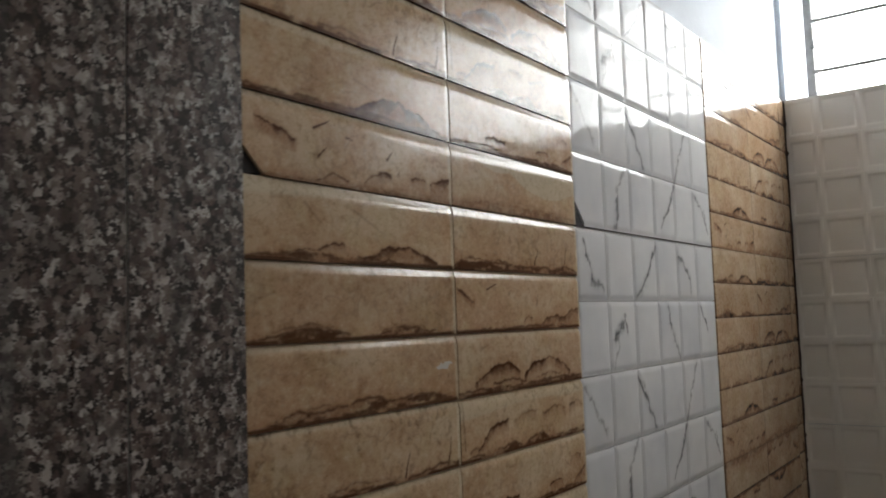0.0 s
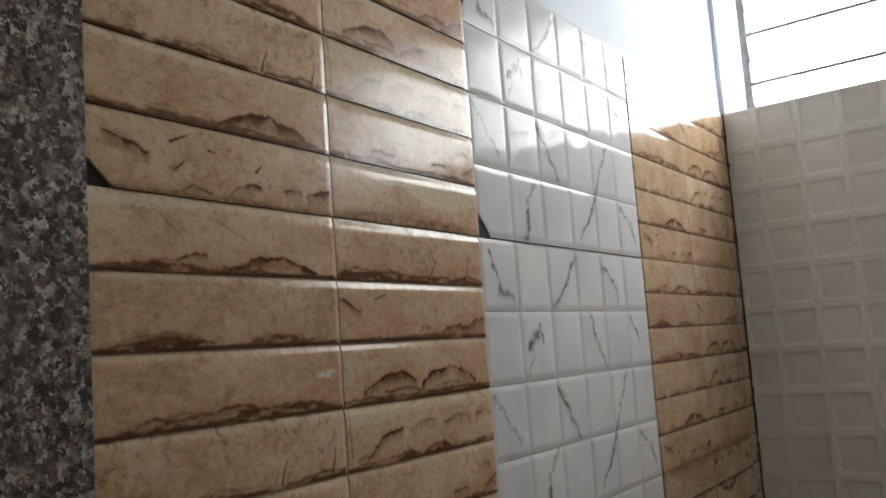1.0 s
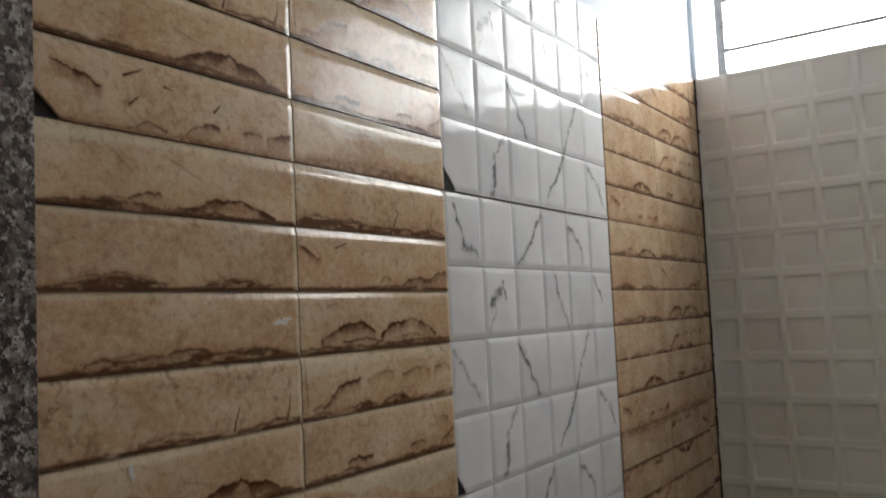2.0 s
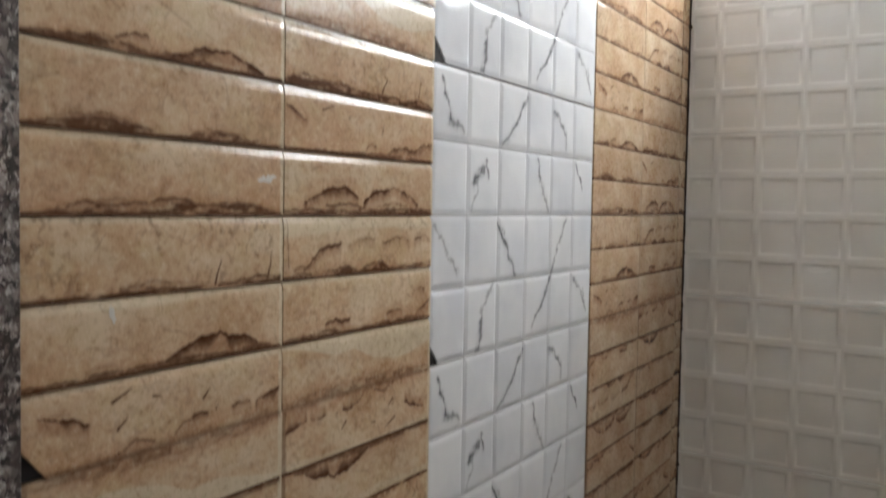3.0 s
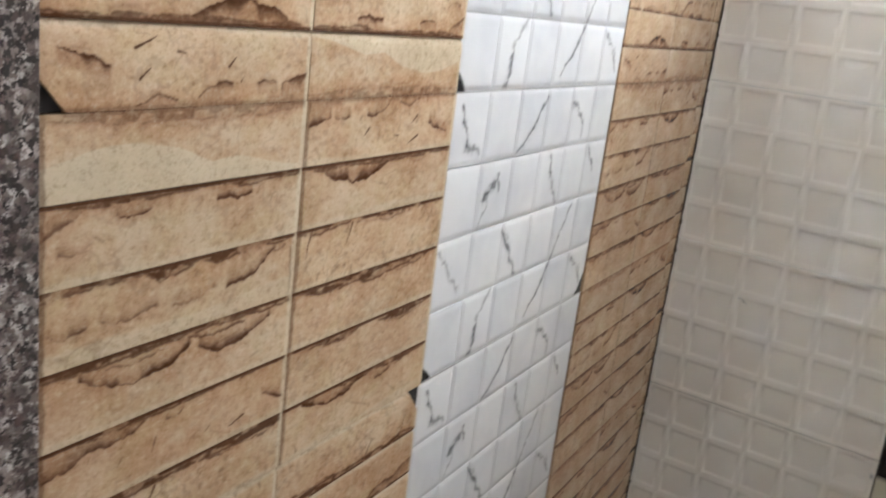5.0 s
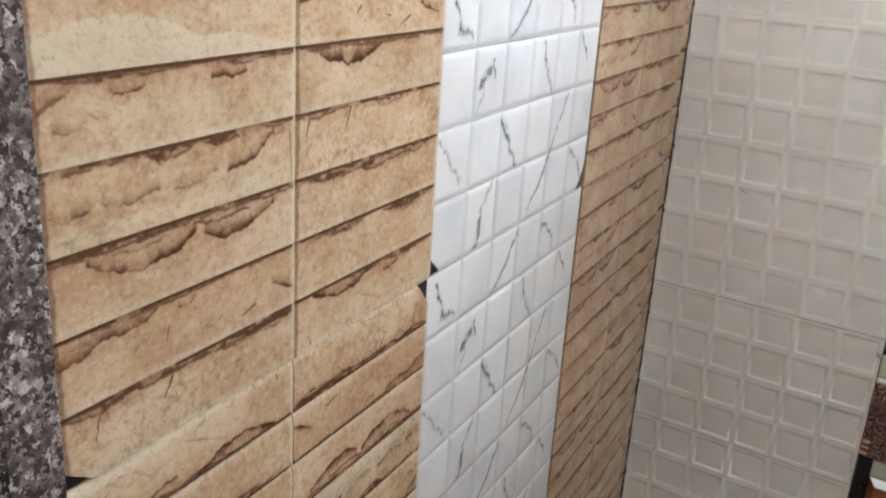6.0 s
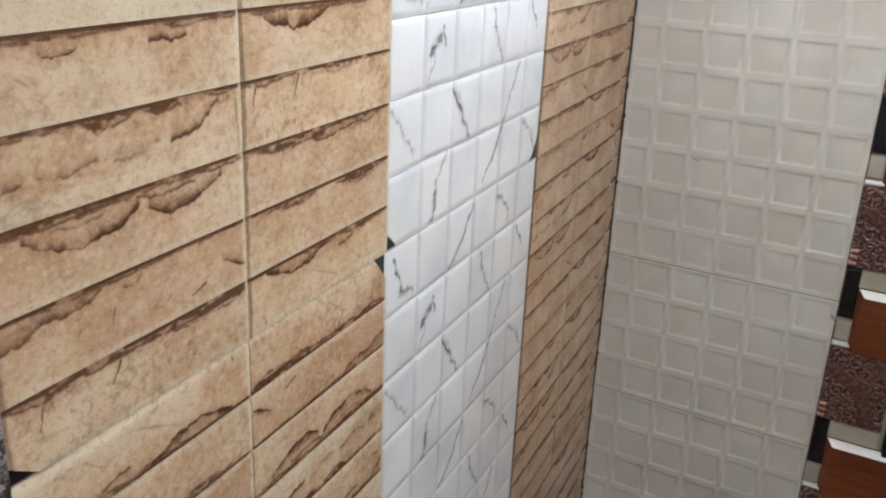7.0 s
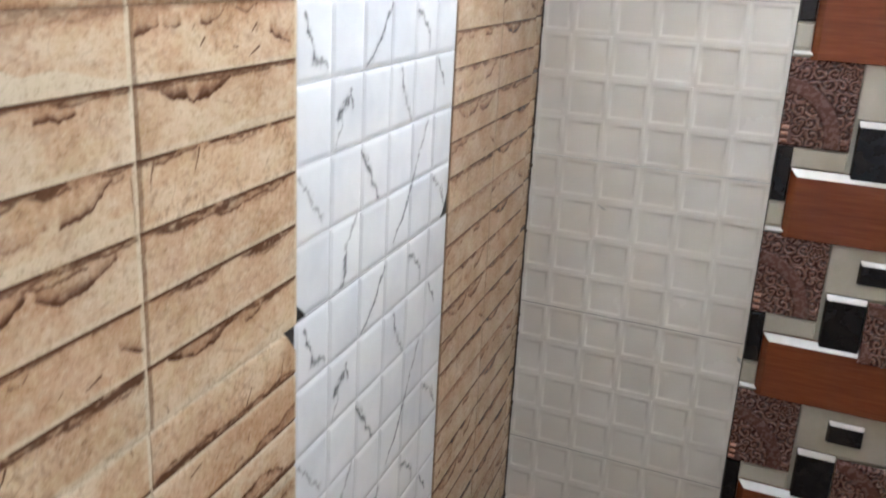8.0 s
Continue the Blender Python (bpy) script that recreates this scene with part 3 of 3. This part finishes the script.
def cell_shape(col, row):
    def shape(u, v):
        e = np.minimum(np.minimum(u, CELL - u), np.minimum(v, CELL - v))
        tu, tv = (col * CELL + u) / CELL, (row * CELL + (CELL - v)) / CELL
        wu = tu + 0.20 * (fbm(tu * 4.2, tv * 4.2, 7, 4) - 0.5) + 0.09 * (fbm(tu * 15, tv * 15, 9, 3) - 0.5)
        wv = tv + 0.20 * (fbm(tu * 4.2, tv * 4.2, 17, 4) - 0.5) + 0.09 * (fbm(tu * 15, tv * 15, 19, 3) - 0.5)
        vein, haze = np.zeros_like(u), np.zeros_like(u)
        for a, b, c, d, k in STROKES:
            dist, s = near_segment(wu, wv, (a, b), (c, d))
            width = 0.014 + 0.050 * np.clip(fbm(tu * 11, tv * 11, 27, 3) - 0.30, 0, 1)
            vein = np.maximum(vein, k * np.exp(-(dist / width) ** 2) * smooth(0.15, 0.50, fbm(tu * 7, tv * 7, 37, 3) + 0.15))
            haze = np.maximum(haze, k * np.exp(-(dist / 0.07) ** 2) * 0.8)
        haze = haze * smooth(0.35, 0.65, fbm(tu * 3, tv * 3, 47, 4))
        dome = smooth(0.0, 0.0065, e)
        height = -0.0012 * (1 - dome) - 0.0006 * (1 - smooth(0.0, 0.03, e))
        return height, {"vein": np.clip(vein, 0, 1), "haze": np.clip(haze, 0, 1)}

    return shape


SQUARES = {}


def lay_marble_tile(wall, u, v, chips=()):
    tile = tile_back(wall, TILE_W, TILE_H, M_MARBLE_BACK, "white ceramic wall tile with grey veins", chips, u, v)
    for col in range(6):
        for row in range(4):
            mine = tuple(c for c in chips if col == (0 if c[0] == "left" else 5) and row == (3 if c[1] == "bottom" else 0))
            key = (col, row, mine)
            if key not in SQUARES:
                SQUARES[key] = relief_mesh("square", CELL - 0.0004, CELL - 0.0009, 44, 44, cell_shape(col, row), M_MARBLE, 0.0062, mine)
            link_mesh("square", SQUARES[key], tile, Matrix.Translation((col * CELL + 0.0002, (3 - row) * CELL + 0.00045, 0)))
    return tile


# ---- walls ----
def wall_core(name, m, u0, u1, v0, v1, h0, h1, material, label):
    bm = box(u0, u1, v0, v1, h0, h1)
    ob = part(name, bm, material, None, label)
    ob.matrix_basis = m
    return tagged(ob, label, "wall", "", "structure")


wall_west = wall_core("wall_west", WA, 0.0, 1.62, 0.0, TOP, -0.15, -0.020, M_MORTAR, "long bathroom wall tiled in tan stone-look and white veined tiles")
upper_west = part("plaster", box(0.0, 1.62, TOP, CEIL, -0.15, -0.0045), M_PAINT, wall_west, "white painted plaster above the tiles")
wall_north = wall_core("wall_north", WB, 0.0, ROOM_X, 0.0, TOP - 0.001, -0.16, -0.020, M_MORTAR, "bathroom end wall tiled in ivory embossed squares under a louvred window")
part("plaster", box(-0.02, WIN_U0, TOP, CEIL, -0.16, -0.0045), M_PAINT, wall_north, "white painted plaster beside the window")
part("plaster", box(WIN_U1, ROOM_X, TOP, CEIL, -0.16, -0.0045), M_PAINT, wall_north, "white painted plaster beside the window")
part("plaster", box(WIN_U0, WIN_U1, WIN_V1, CEIL, -0.16, -0.0045), M_PAINT, wall_north, "white painted plaster above the window")
ident = Matrix.Identity(4)
# two unseen walls, added in tan so that less light bounces back
wall_core("wall_east", ident, ROOM_X, ROOM_X + 0.15, -0.22, 1.6, 0.0, CEIL, M_BACK, "plain tan tiled bathroom wall")
wall_core("wall_door_side", ident, 0.86, ROOM_X, -0.22, -0.001, 0.0, CEIL, M_BACK, "plain tan tiled wall beside the doorway")
wall_core("wall_door_head", ident, 0.0, 0.86, -0.22, -0.001, 2.12, CEIL, M_PAINT, "plain white painted wall over the doorway")
wall_core("wall_hall_left", ident, -1.6, -0.15, -0.22, -0.001, 0.0, CEIL, M_PAINT, "plain white painted wall of the hall")
wall_core("wall_hall_right", ident, ROOM_X, 3.2, -0.22, -0.001, 0.0, CEIL, M_PAINT, "plain white painted wall of the hall")
wall_core("wall_hall_west", ident, -1.75, -1.6, -3.0, 0.0, 0.0, CEIL, M_PAINT, "plain white painted wall of the hall")
wall_core("wall_hall_east", ident, 3.2, 3.35, -3.0, 0.0, 0.0, CEIL, M_PAINT, "plain white painted wall of the hall")
wall_core("wall_hall_south", ident, -1.75, 3.35, -3.15, -3.0, 0.0, CEIL, M_PAINT, "plain white painted wall of the hall")
# the floor is unseen; its dark colour keeps low bounce light down
tagged(part("floor", box(-1.75, 3.35, -3.15, 1.7, -0.1, 0.0), M_FLOOR, None), "grey ceramic floor", "floor", "", "structure")
tagged(part("ceiling", box(-1.75, 3.35, -3.15, 1.7, CEIL, CEIL + 0.12), M_CEILING, None), "white painted ceiling", "ceiling", "", "structure")


# ---- granite door jamb ----
def granite_frame():
    top = new("door_frame")
    tagged(top, "speckled grey-brown polished granite door frame", "door frame", "", "structure")
    part("joint", box(-0.14, 0.0026, -0.0780, -0.0768, 0.0, 2.11), M_MARBLE_BACK, top, "pale thin joint line")
    for y0, y1, x1 in ((-0.0768, 0.0015, 0.0032), (-0.2200, -0.0778, 0.0032)):
        part("jamb_strip", box(-0.149, x1, y0, y1, 0.0, 2.12, 0.0004, 1), M_GRANITE, top)
    part("jamb_strip", box(0.835, 0.8595, -0.22, 0.0015, 0.0, 2.10, 0.0012, 2), M_GRANITE, top)
    part("head_strip", box(0.004, 0.8345, -0.22, 0.0015, 2.095, 2.1195, 0.0012, 2), M_GRANITE, top)


granite_frame()


# ---- louvred ventilator window ----
def louvre_window():
    win = new("window_1")
    win.matrix_basis = WB
    tagged(win, "bright louvred ventilator window with frosted glass blades", "window", "", "structure")
    d = -0.022
    part("window_frame", box(CHANNEL, CHANNEL + 0.015, TOP, WIN_V1, d - 0.03, d, 0.001), M_METAL, win, "grey metal louvre channel")
    part("window_frame", box(WIN_U1 - 0.010, WIN_U1, TOP, WIN_V1, d - 0.03, d, 0.001), M_METAL, win, "grey metal louvre channel")
    part("window_sill", box(WIN_U0, WIN_U1, TOP - 0.0009, TOP + 0.0005, -0.158, -0.004), M_PAINT, win)
    n = 3
    step = (WIN_V1 - TOP) / n
    for i in range(n):
        bm = box(CHANNEL + 0.011, WIN_U1 - 0.011, -0.055, 0.055, -0.002, 0.002, 0.0008)
        bmesh.ops.rotate(bm, cent=(0, 0, 0), matrix=Matrix.Rotation(radians(-24), 3, "X"), verts=bm.verts)
        bmesh.ops.translate(bm, vec=(0, TOP + step * (i + 0.5), d - 0.018), verts=bm.verts)
        blade = part("pane", bm, M_GLASS, win, "frosted glass louvre blade")
        blade.visible_shadow = False
        part("clip", box(CHANNEL + 0.008, CHANNEL + 0.018, TOP + step * i - 0.004, TOP + step * i + 0.012, d - 0.006, d + 0.004, 0.001), M_METAL, blade)
        part("blade_edge", box(CHANNEL + 0.012, WIN_U1 - 0.012, TOP + step * (i + 0.5) - 0.0034, TOP + step * (i + 0.5) + 0.0034, d + 0.002, d + 0.005), M_METAL, blade)


louvre_window()
sky_board = part("backdrop", box(-2.0, 3.5, 1.2, 4.5, -1.21, -1.2), M_SKY, None)
sky_board.matrix_basis = WB
tagged(sky_board, "overcast white sky outside the window", "sky", "", "structure")


# ---- tan stone-look columns and the white column on the long wall ----
CHIPS_A = {6: (("left", "bottom", 0.020, 0.018),), 5: (("left", "bottom", 0.018, 0.020),), 4: (("left", "bottom", 0.022, 0.014),),
           3: (("right", "top", 0.024, 0.028),)}
CHIPS_W = {6: (("left", "bottom", 0.026, 0.026), ("left", "top", 0.046, 0.062)), 5: (("left", "bottom", 0.020, 0.022),), 4: (("left", "bottom", 0.024, 0.020), ("right", "bottom", 0.030, 0.040))}
for k in range(7):
    lay_stone_tile(wall_west, 0.0025, k * 0.30, k == 4, CHIPS_A.get(k, ()), 1.0, k > 2)
    lay_marble_tile(wall_west, 0.451, k * 0.30, CHIPS_W.get(k, ()))
    lay_stone_tile(wall_west, 0.9015, k * 0.30, k < 5, (), 0.5, False)


# thin dark joints between the white tiles
for k in range(1, 7):
    deep = k == 6
    part("joint", box(0.4525, 0.8995, k * 0.30 - 0.0006, k * 0.30 + (0.0004 if deep else 0.0002), -0.009, 0.0 if deep else -0.0012), M_MORTAR if deep else M_MARBLE_BACK, wall_west)


# narrow cut strip that closes the column at the corner
def cut_strip():
    for k in range(7):
        back = tile_back(wall_west, 0.036, TILE_H, M_BACK, "narrow cut strip of stone-look tile", (), 1.3535, k * 0.30)
        for row in range(6):
            L = 0.0455
            key = ("strip", row % 4, round(L, 4))
            if key not in BRICKS:
                BRICKS[key] = relief_mesh("brick", L, BRICK_H, 20, 24, brick_shape(DESIGN[(0, row % 4)], 900 + row % 4, L, BRICK_H, 0.4), M_STONE, 0.0062)
            link_mesh("brick", BRICKS[key], back, Matrix.Translation((0.001, 0.0006 + row * 0.05, 0)))


cut_strip()


# ---- ivory embossed squares on the window wall ----
def embossed_mesh(w, h):
    """One square: a raised frame round a sunk panel."""
    rings = ((0.0, 0.0), (0.0004, 0.0), (0.0046, 0.0), (0.0062, -0.0004), (0.0078, -0.0015), (0.0092, -0.0022), (0.0110, -0.0024), (0.0120, -0.0024))
    bm = bmesh.new()
    loops = [[bm.verts.new(p) for p in ((0, 0, -0.006), (w, 0, -0.006), (w, h, -0.006), (0, h, -0.006))]]
    for e, z in rings:
        loops.append([bm.verts.new(p) for p in ((e, e, z), (w - e, e, z), (w - e, h - e, z), (e, h - e, z))])
    for a, b in zip(loops, loops[1:]):
        for i in range(4):
            j = (i + 1) % 4
            bm.faces.new((a[i], a[j], b[j], b[i]))
    bm.faces.new(loops[-1])
    for f in bm.faces:
        if f.calc_center_median().z < -0.0003 and min(v.co.z for v in f.verts) > -0.004:
            f.material_index = 1
    me = bpy.data.meshes.new("square")
    bm.to_mesh(me)
    bm.free()
    me.shade_smooth()
    me.materials.append(M_WHITE)
    me.materials.append(M_PANEL)
    return me


DECOR_U = 0.434
GAP = 0.0011
FULL, CUT = embossed_mesh(CELL, CELL), embossed_mesh(DECOR_U - 5 * CELL - 0.003, CELL)
LOW_FULL, LOW_CUT = embossed_mesh(CELL, CELL - GAP), embossed_mesh(DECOR_U - 5 * CELL - 0.003, CELL - GAP)
for k in range(7):
    tile = tile_back(wall_north, DECOR_U - 0.003, TILE_H, M_WHITE, "ivory ceramic wall tile embossed with squares", (("left", "top", 0.008, 0.006),) if k == 1 else (), 0.002, k * 0.30)
    for row in range(4):
        for col in range(6):
            x = 0.0 if col == 0 else DECOR_U - 0.003 - (6 - col) * CELL
            low = row == 0
            me = (LOW_CUT if low else CUT) if col == 0 else (LOW_FULL if low else FULL)
            link_mesh("square", me, tile, Matrix.Translation((x, row * CELL + (GAP if low else 0.0), 0)))


# dark joints between the ivory tiles, and the rough dark joint in the corner
def joints():
    for k in range(1, 7):
        part("joint", box(0.002, DECOR_U - 0.002, k * 0.30 - 0.0002, k * 0.30 + (0.0010 if k < 4 else 0.0004), -0.009, -0.0002), M_MORTAR if k < 4 else M_MARBLE_BACK, wall_north)
    rng = random.Random(12)
    bm = bmesh.new()
    n = 420
    rows = []
    for i in range(n + 1):
        z = TOP * i / n
        w = 0.0026 + 0.0030 * fbm(np.array(i * 0.21), np.array(0.0), 3, 3) + (rng.uniform(0.002, 0.0045) if rng.random() < 0.06 else 0.0)
        rows.append([bm.verts.new(p) for p in ((w * 0.7, z, 0.0003), (0.0006, z, w), (-0.002, z, w * 0.4))])
    for a, b in zip(rows, rows[1:]):
        for i in range(2):
            bm.faces.new((a[i], a[i + 1], b[i + 1], b[i]))
    part("joint", bm, M_CORNER, wall_north, "rough dark joint in the corner")


joints()


# ---- relief tile column with wood-look blocks and carved panels ----
def carved_shape(L, H, seed):
    rng = random.Random(seed)
    curls = []
    for i in range(8):
        for k in range(10):
            curls.append((0.006 + i * 0.0200 + rng.uniform(-0.005, 0.005), 0.006 + k * 0.0200 + rng.uniform(-0.005, 0.005), rng.choice((-1, 1)), rng.uniform(0, 6.28)))

    def shape(u, v):
        r = np.hypot(u + 0.012, v - 0.010)
        band = smooth(0.080, 0.083, r) * smooth(0.108, 0.105, r)
        inner = smooth(0.034, 0.031, r)
        plain = np.maximum(band, inner)
        best = np.full_like(u, 1e9)
        leaf = np.zeros_like(u)
        wu = u + 0.009 * (fbm(u * 90, v * 90, seed + 5, 3) - 0.5)
        wv = v + 0.009 * (fbm(u * 90 + 7, v * 90, seed + 6, 3) - 0.5)
        for cu, cv, sign, phase in curls:
            d = np.hypot(wu - cu, wv - cv)
            angle = np.arctan2(wv - cv, wu - cu)
            wave = np.clip(0.5 + 0.75 * np.sin(2 * math.pi * d / 0.0082 + sign * angle + phase), 0, 1)
            leaf = np.where(d < best, wave, leaf)
            best = np.minimum(best, d)
        rose_r = np.hypot(u - L * 0.82, v - H * 0.84)
        rose = smooth(0.017, 0.015, rose_r)
        petals = 0.5 + 0.5 * np.sin(rose_r * 1000 + 2.0 * np.sin(5 * np.arctan2(v - H * 0.84, u - L * 0.82)))
        leaf = np.where(rose > 0.3, petals, leaf)
        edge = smooth(0.0, 0.003, np.minimum(np.minimum(u, L - u), np.minimum(v, H - v)))
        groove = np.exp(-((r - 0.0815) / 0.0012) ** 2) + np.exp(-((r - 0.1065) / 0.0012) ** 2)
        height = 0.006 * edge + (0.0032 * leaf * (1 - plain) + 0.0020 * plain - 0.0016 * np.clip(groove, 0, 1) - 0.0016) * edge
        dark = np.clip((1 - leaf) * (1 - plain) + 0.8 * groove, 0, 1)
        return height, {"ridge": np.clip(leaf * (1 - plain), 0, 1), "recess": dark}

    return shape


def slab(w, h, front, bevel, material, name, white_top=False):
    left, right, low, high = bevel if isinstance(bevel, tuple) else (bevel,) * 4
    bm = bmesh.new()
    loops = []
    for k, z in ((0, -0.006), (0, 0.0), (1, front)):
        x0, x1, y0, y1 = k * left, w - k * right, k * low, h - k * high
        loops.append([bm.verts.new(p) for p in ((x0, y0, z), (x1, y0, z), (x1, y1, z), (x0, y1, z))])
    for a, b in zip(loops, loops[1:]):
        for i in range(4):
            j = (i + 1) % 4
            bm.faces.new((a[i], a[j], b[j], b[i]))
    bm.faces.new(loops[-1])
    bmesh.ops.recalc_face_normals(bm, faces=bm.faces)
    bmesh.ops.bevel(bm, geom=[e for e in bm.edges if all(v.co.z > -0.001 for v in e.verts)], offset=0.0008, segments=1, affect="EDGES")
    # faces that point up take the white edge material
    if white_top:
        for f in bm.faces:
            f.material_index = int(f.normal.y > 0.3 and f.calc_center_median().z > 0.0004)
    me = bpy.data.meshes.new(name)
    bm.to_mesh(me)
    bm.free()
    me.materials.append(material)
    me.materials.append(M_EDGE)
    return me


def decor_column():
    W = 0.30
    meshes = {
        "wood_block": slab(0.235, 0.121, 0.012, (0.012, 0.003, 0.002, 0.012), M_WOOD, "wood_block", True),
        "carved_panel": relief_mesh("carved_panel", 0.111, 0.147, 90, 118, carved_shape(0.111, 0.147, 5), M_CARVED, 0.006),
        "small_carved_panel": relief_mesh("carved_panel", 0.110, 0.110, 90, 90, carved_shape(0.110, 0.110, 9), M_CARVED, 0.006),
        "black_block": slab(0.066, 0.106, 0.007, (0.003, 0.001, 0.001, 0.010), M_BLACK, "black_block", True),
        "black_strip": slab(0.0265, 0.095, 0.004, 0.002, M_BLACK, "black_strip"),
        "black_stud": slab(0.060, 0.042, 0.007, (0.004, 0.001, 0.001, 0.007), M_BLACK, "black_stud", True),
        "cream_strip": slab(0.086, 0.034, 0.003, 0.002, M_CREAM, "cream_strip"),
        "cream_block": slab(0.027, 0.040, 0.003, 0.002, M_CREAM, "cream_block"),
        "cream_panel": slab(0.155, 0.100, 0.002, 0.0015, M_CREAM, "cream_panel"),
        "white_edge": slab(0.111, 0.010, 0.005, 0.004, M_EDGE, "white_edge"),
        "rib": slab(0.014, 0.0085, 0.008, 0.003, M_SALMON, "rib"),
    }
    # piece, offset of its lower left corner from the tile's left edge and from the big carved panel's top
    layout = (("carved_panel", 0.0, -0.147), ("white_edge", 0.0, 0.0005), ("cream_strip", 0.025, -0.182), ("wood_block", 0.027, -0.304), ("black_strip", 0.0, -0.243), ("cream_block", 0.0, -0.286),
              ("cream_panel", 0.112, -0.092), ("black_stud", 0.160, -0.066), ("black_block", 0.118, -0.198), ("small_carved_panel", 0.185, -0.203))
    for k in range(7):
        top = 1.416 - 0.30 * (4 - k)
        if top - 0.30 < -0.01:
            continue
        tile = tile_back(wall_north, W, TILE_H, M_CREAM, "relief wall tile with wood-look blocks and carved brown panels", (), DECOR_U, top - 0.30)
        for name, u, v in layout:
            lift = {"black_stud": 0.002, "wood_block": 0.0005, "small_carved_panel": 0.0}.get(name, 0.0)
            if name == "small_carved_panel":
                lift = 0.013
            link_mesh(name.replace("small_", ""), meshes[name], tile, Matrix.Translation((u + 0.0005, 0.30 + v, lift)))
        for i in range(3):
            link_mesh("rib", meshes["rib"], tile, Matrix.Translation((0.001, 0.30 - 0.142 + i * 0.0115, 0.004)))


decor_column()
rest = tile_back(wall_north, ROOM_X - DECOR_U - 0.302, TOP - 0.002, M_WHITE, "plain ivory tiling at the end of the wall", (), DECOR_U + 0.301, 0.0)


# ---- scratches and smears on the tiles ----
def mark(name, parent, u, v, length, width, turn, material, label, seed):
    rng = random.Random(seed)
    bm = bmesh.new()
    n = 9
    up, low = [], []
    for i in range(n + 1):
        k = i / n
        w = width * (0.15 + math.sin(math.pi * k)) * rng.uniform(0.4, 1.0) * 0.5
        y = 0.15 * width * rng.uniform(-1, 1)
        up.append(bm.verts.new((k * length, y + w, 0)))
        low.append(bm.verts.new((k * length, y - w, 0)))
    for i in range(n):
        bm.faces.new((low[i], low[i + 1], up[i + 1], up[i]))
    ob = part(name, bm, material, parent, label)
    ob.matrix_basis = Matrix.Translation((u, v, 0.0006)) @ pose(0, 0, 0, 0, 0, turn)


mark("scuff", wall_west, 0.196, 1.676, 0.022, 0.006, 8, M_EDGE, "white scuff on a stone-look brick", 1)
mark("scuff", wall_west, 0.064, 1.596, 0.012, 0.005, -75, M_EDGE, "white scuff on a stone-look brick", 2)
mark("scratch", wall_north, 0.136, 1.119, 0.022, 0.0026, -28, M_METAL, "dark scratch on an ivory tile", 3)
mark("smear", wall_north, 0.425, 0.875, 0.016, 0.007, -60, M_METAL, "grey smear on an ivory tile", 4)
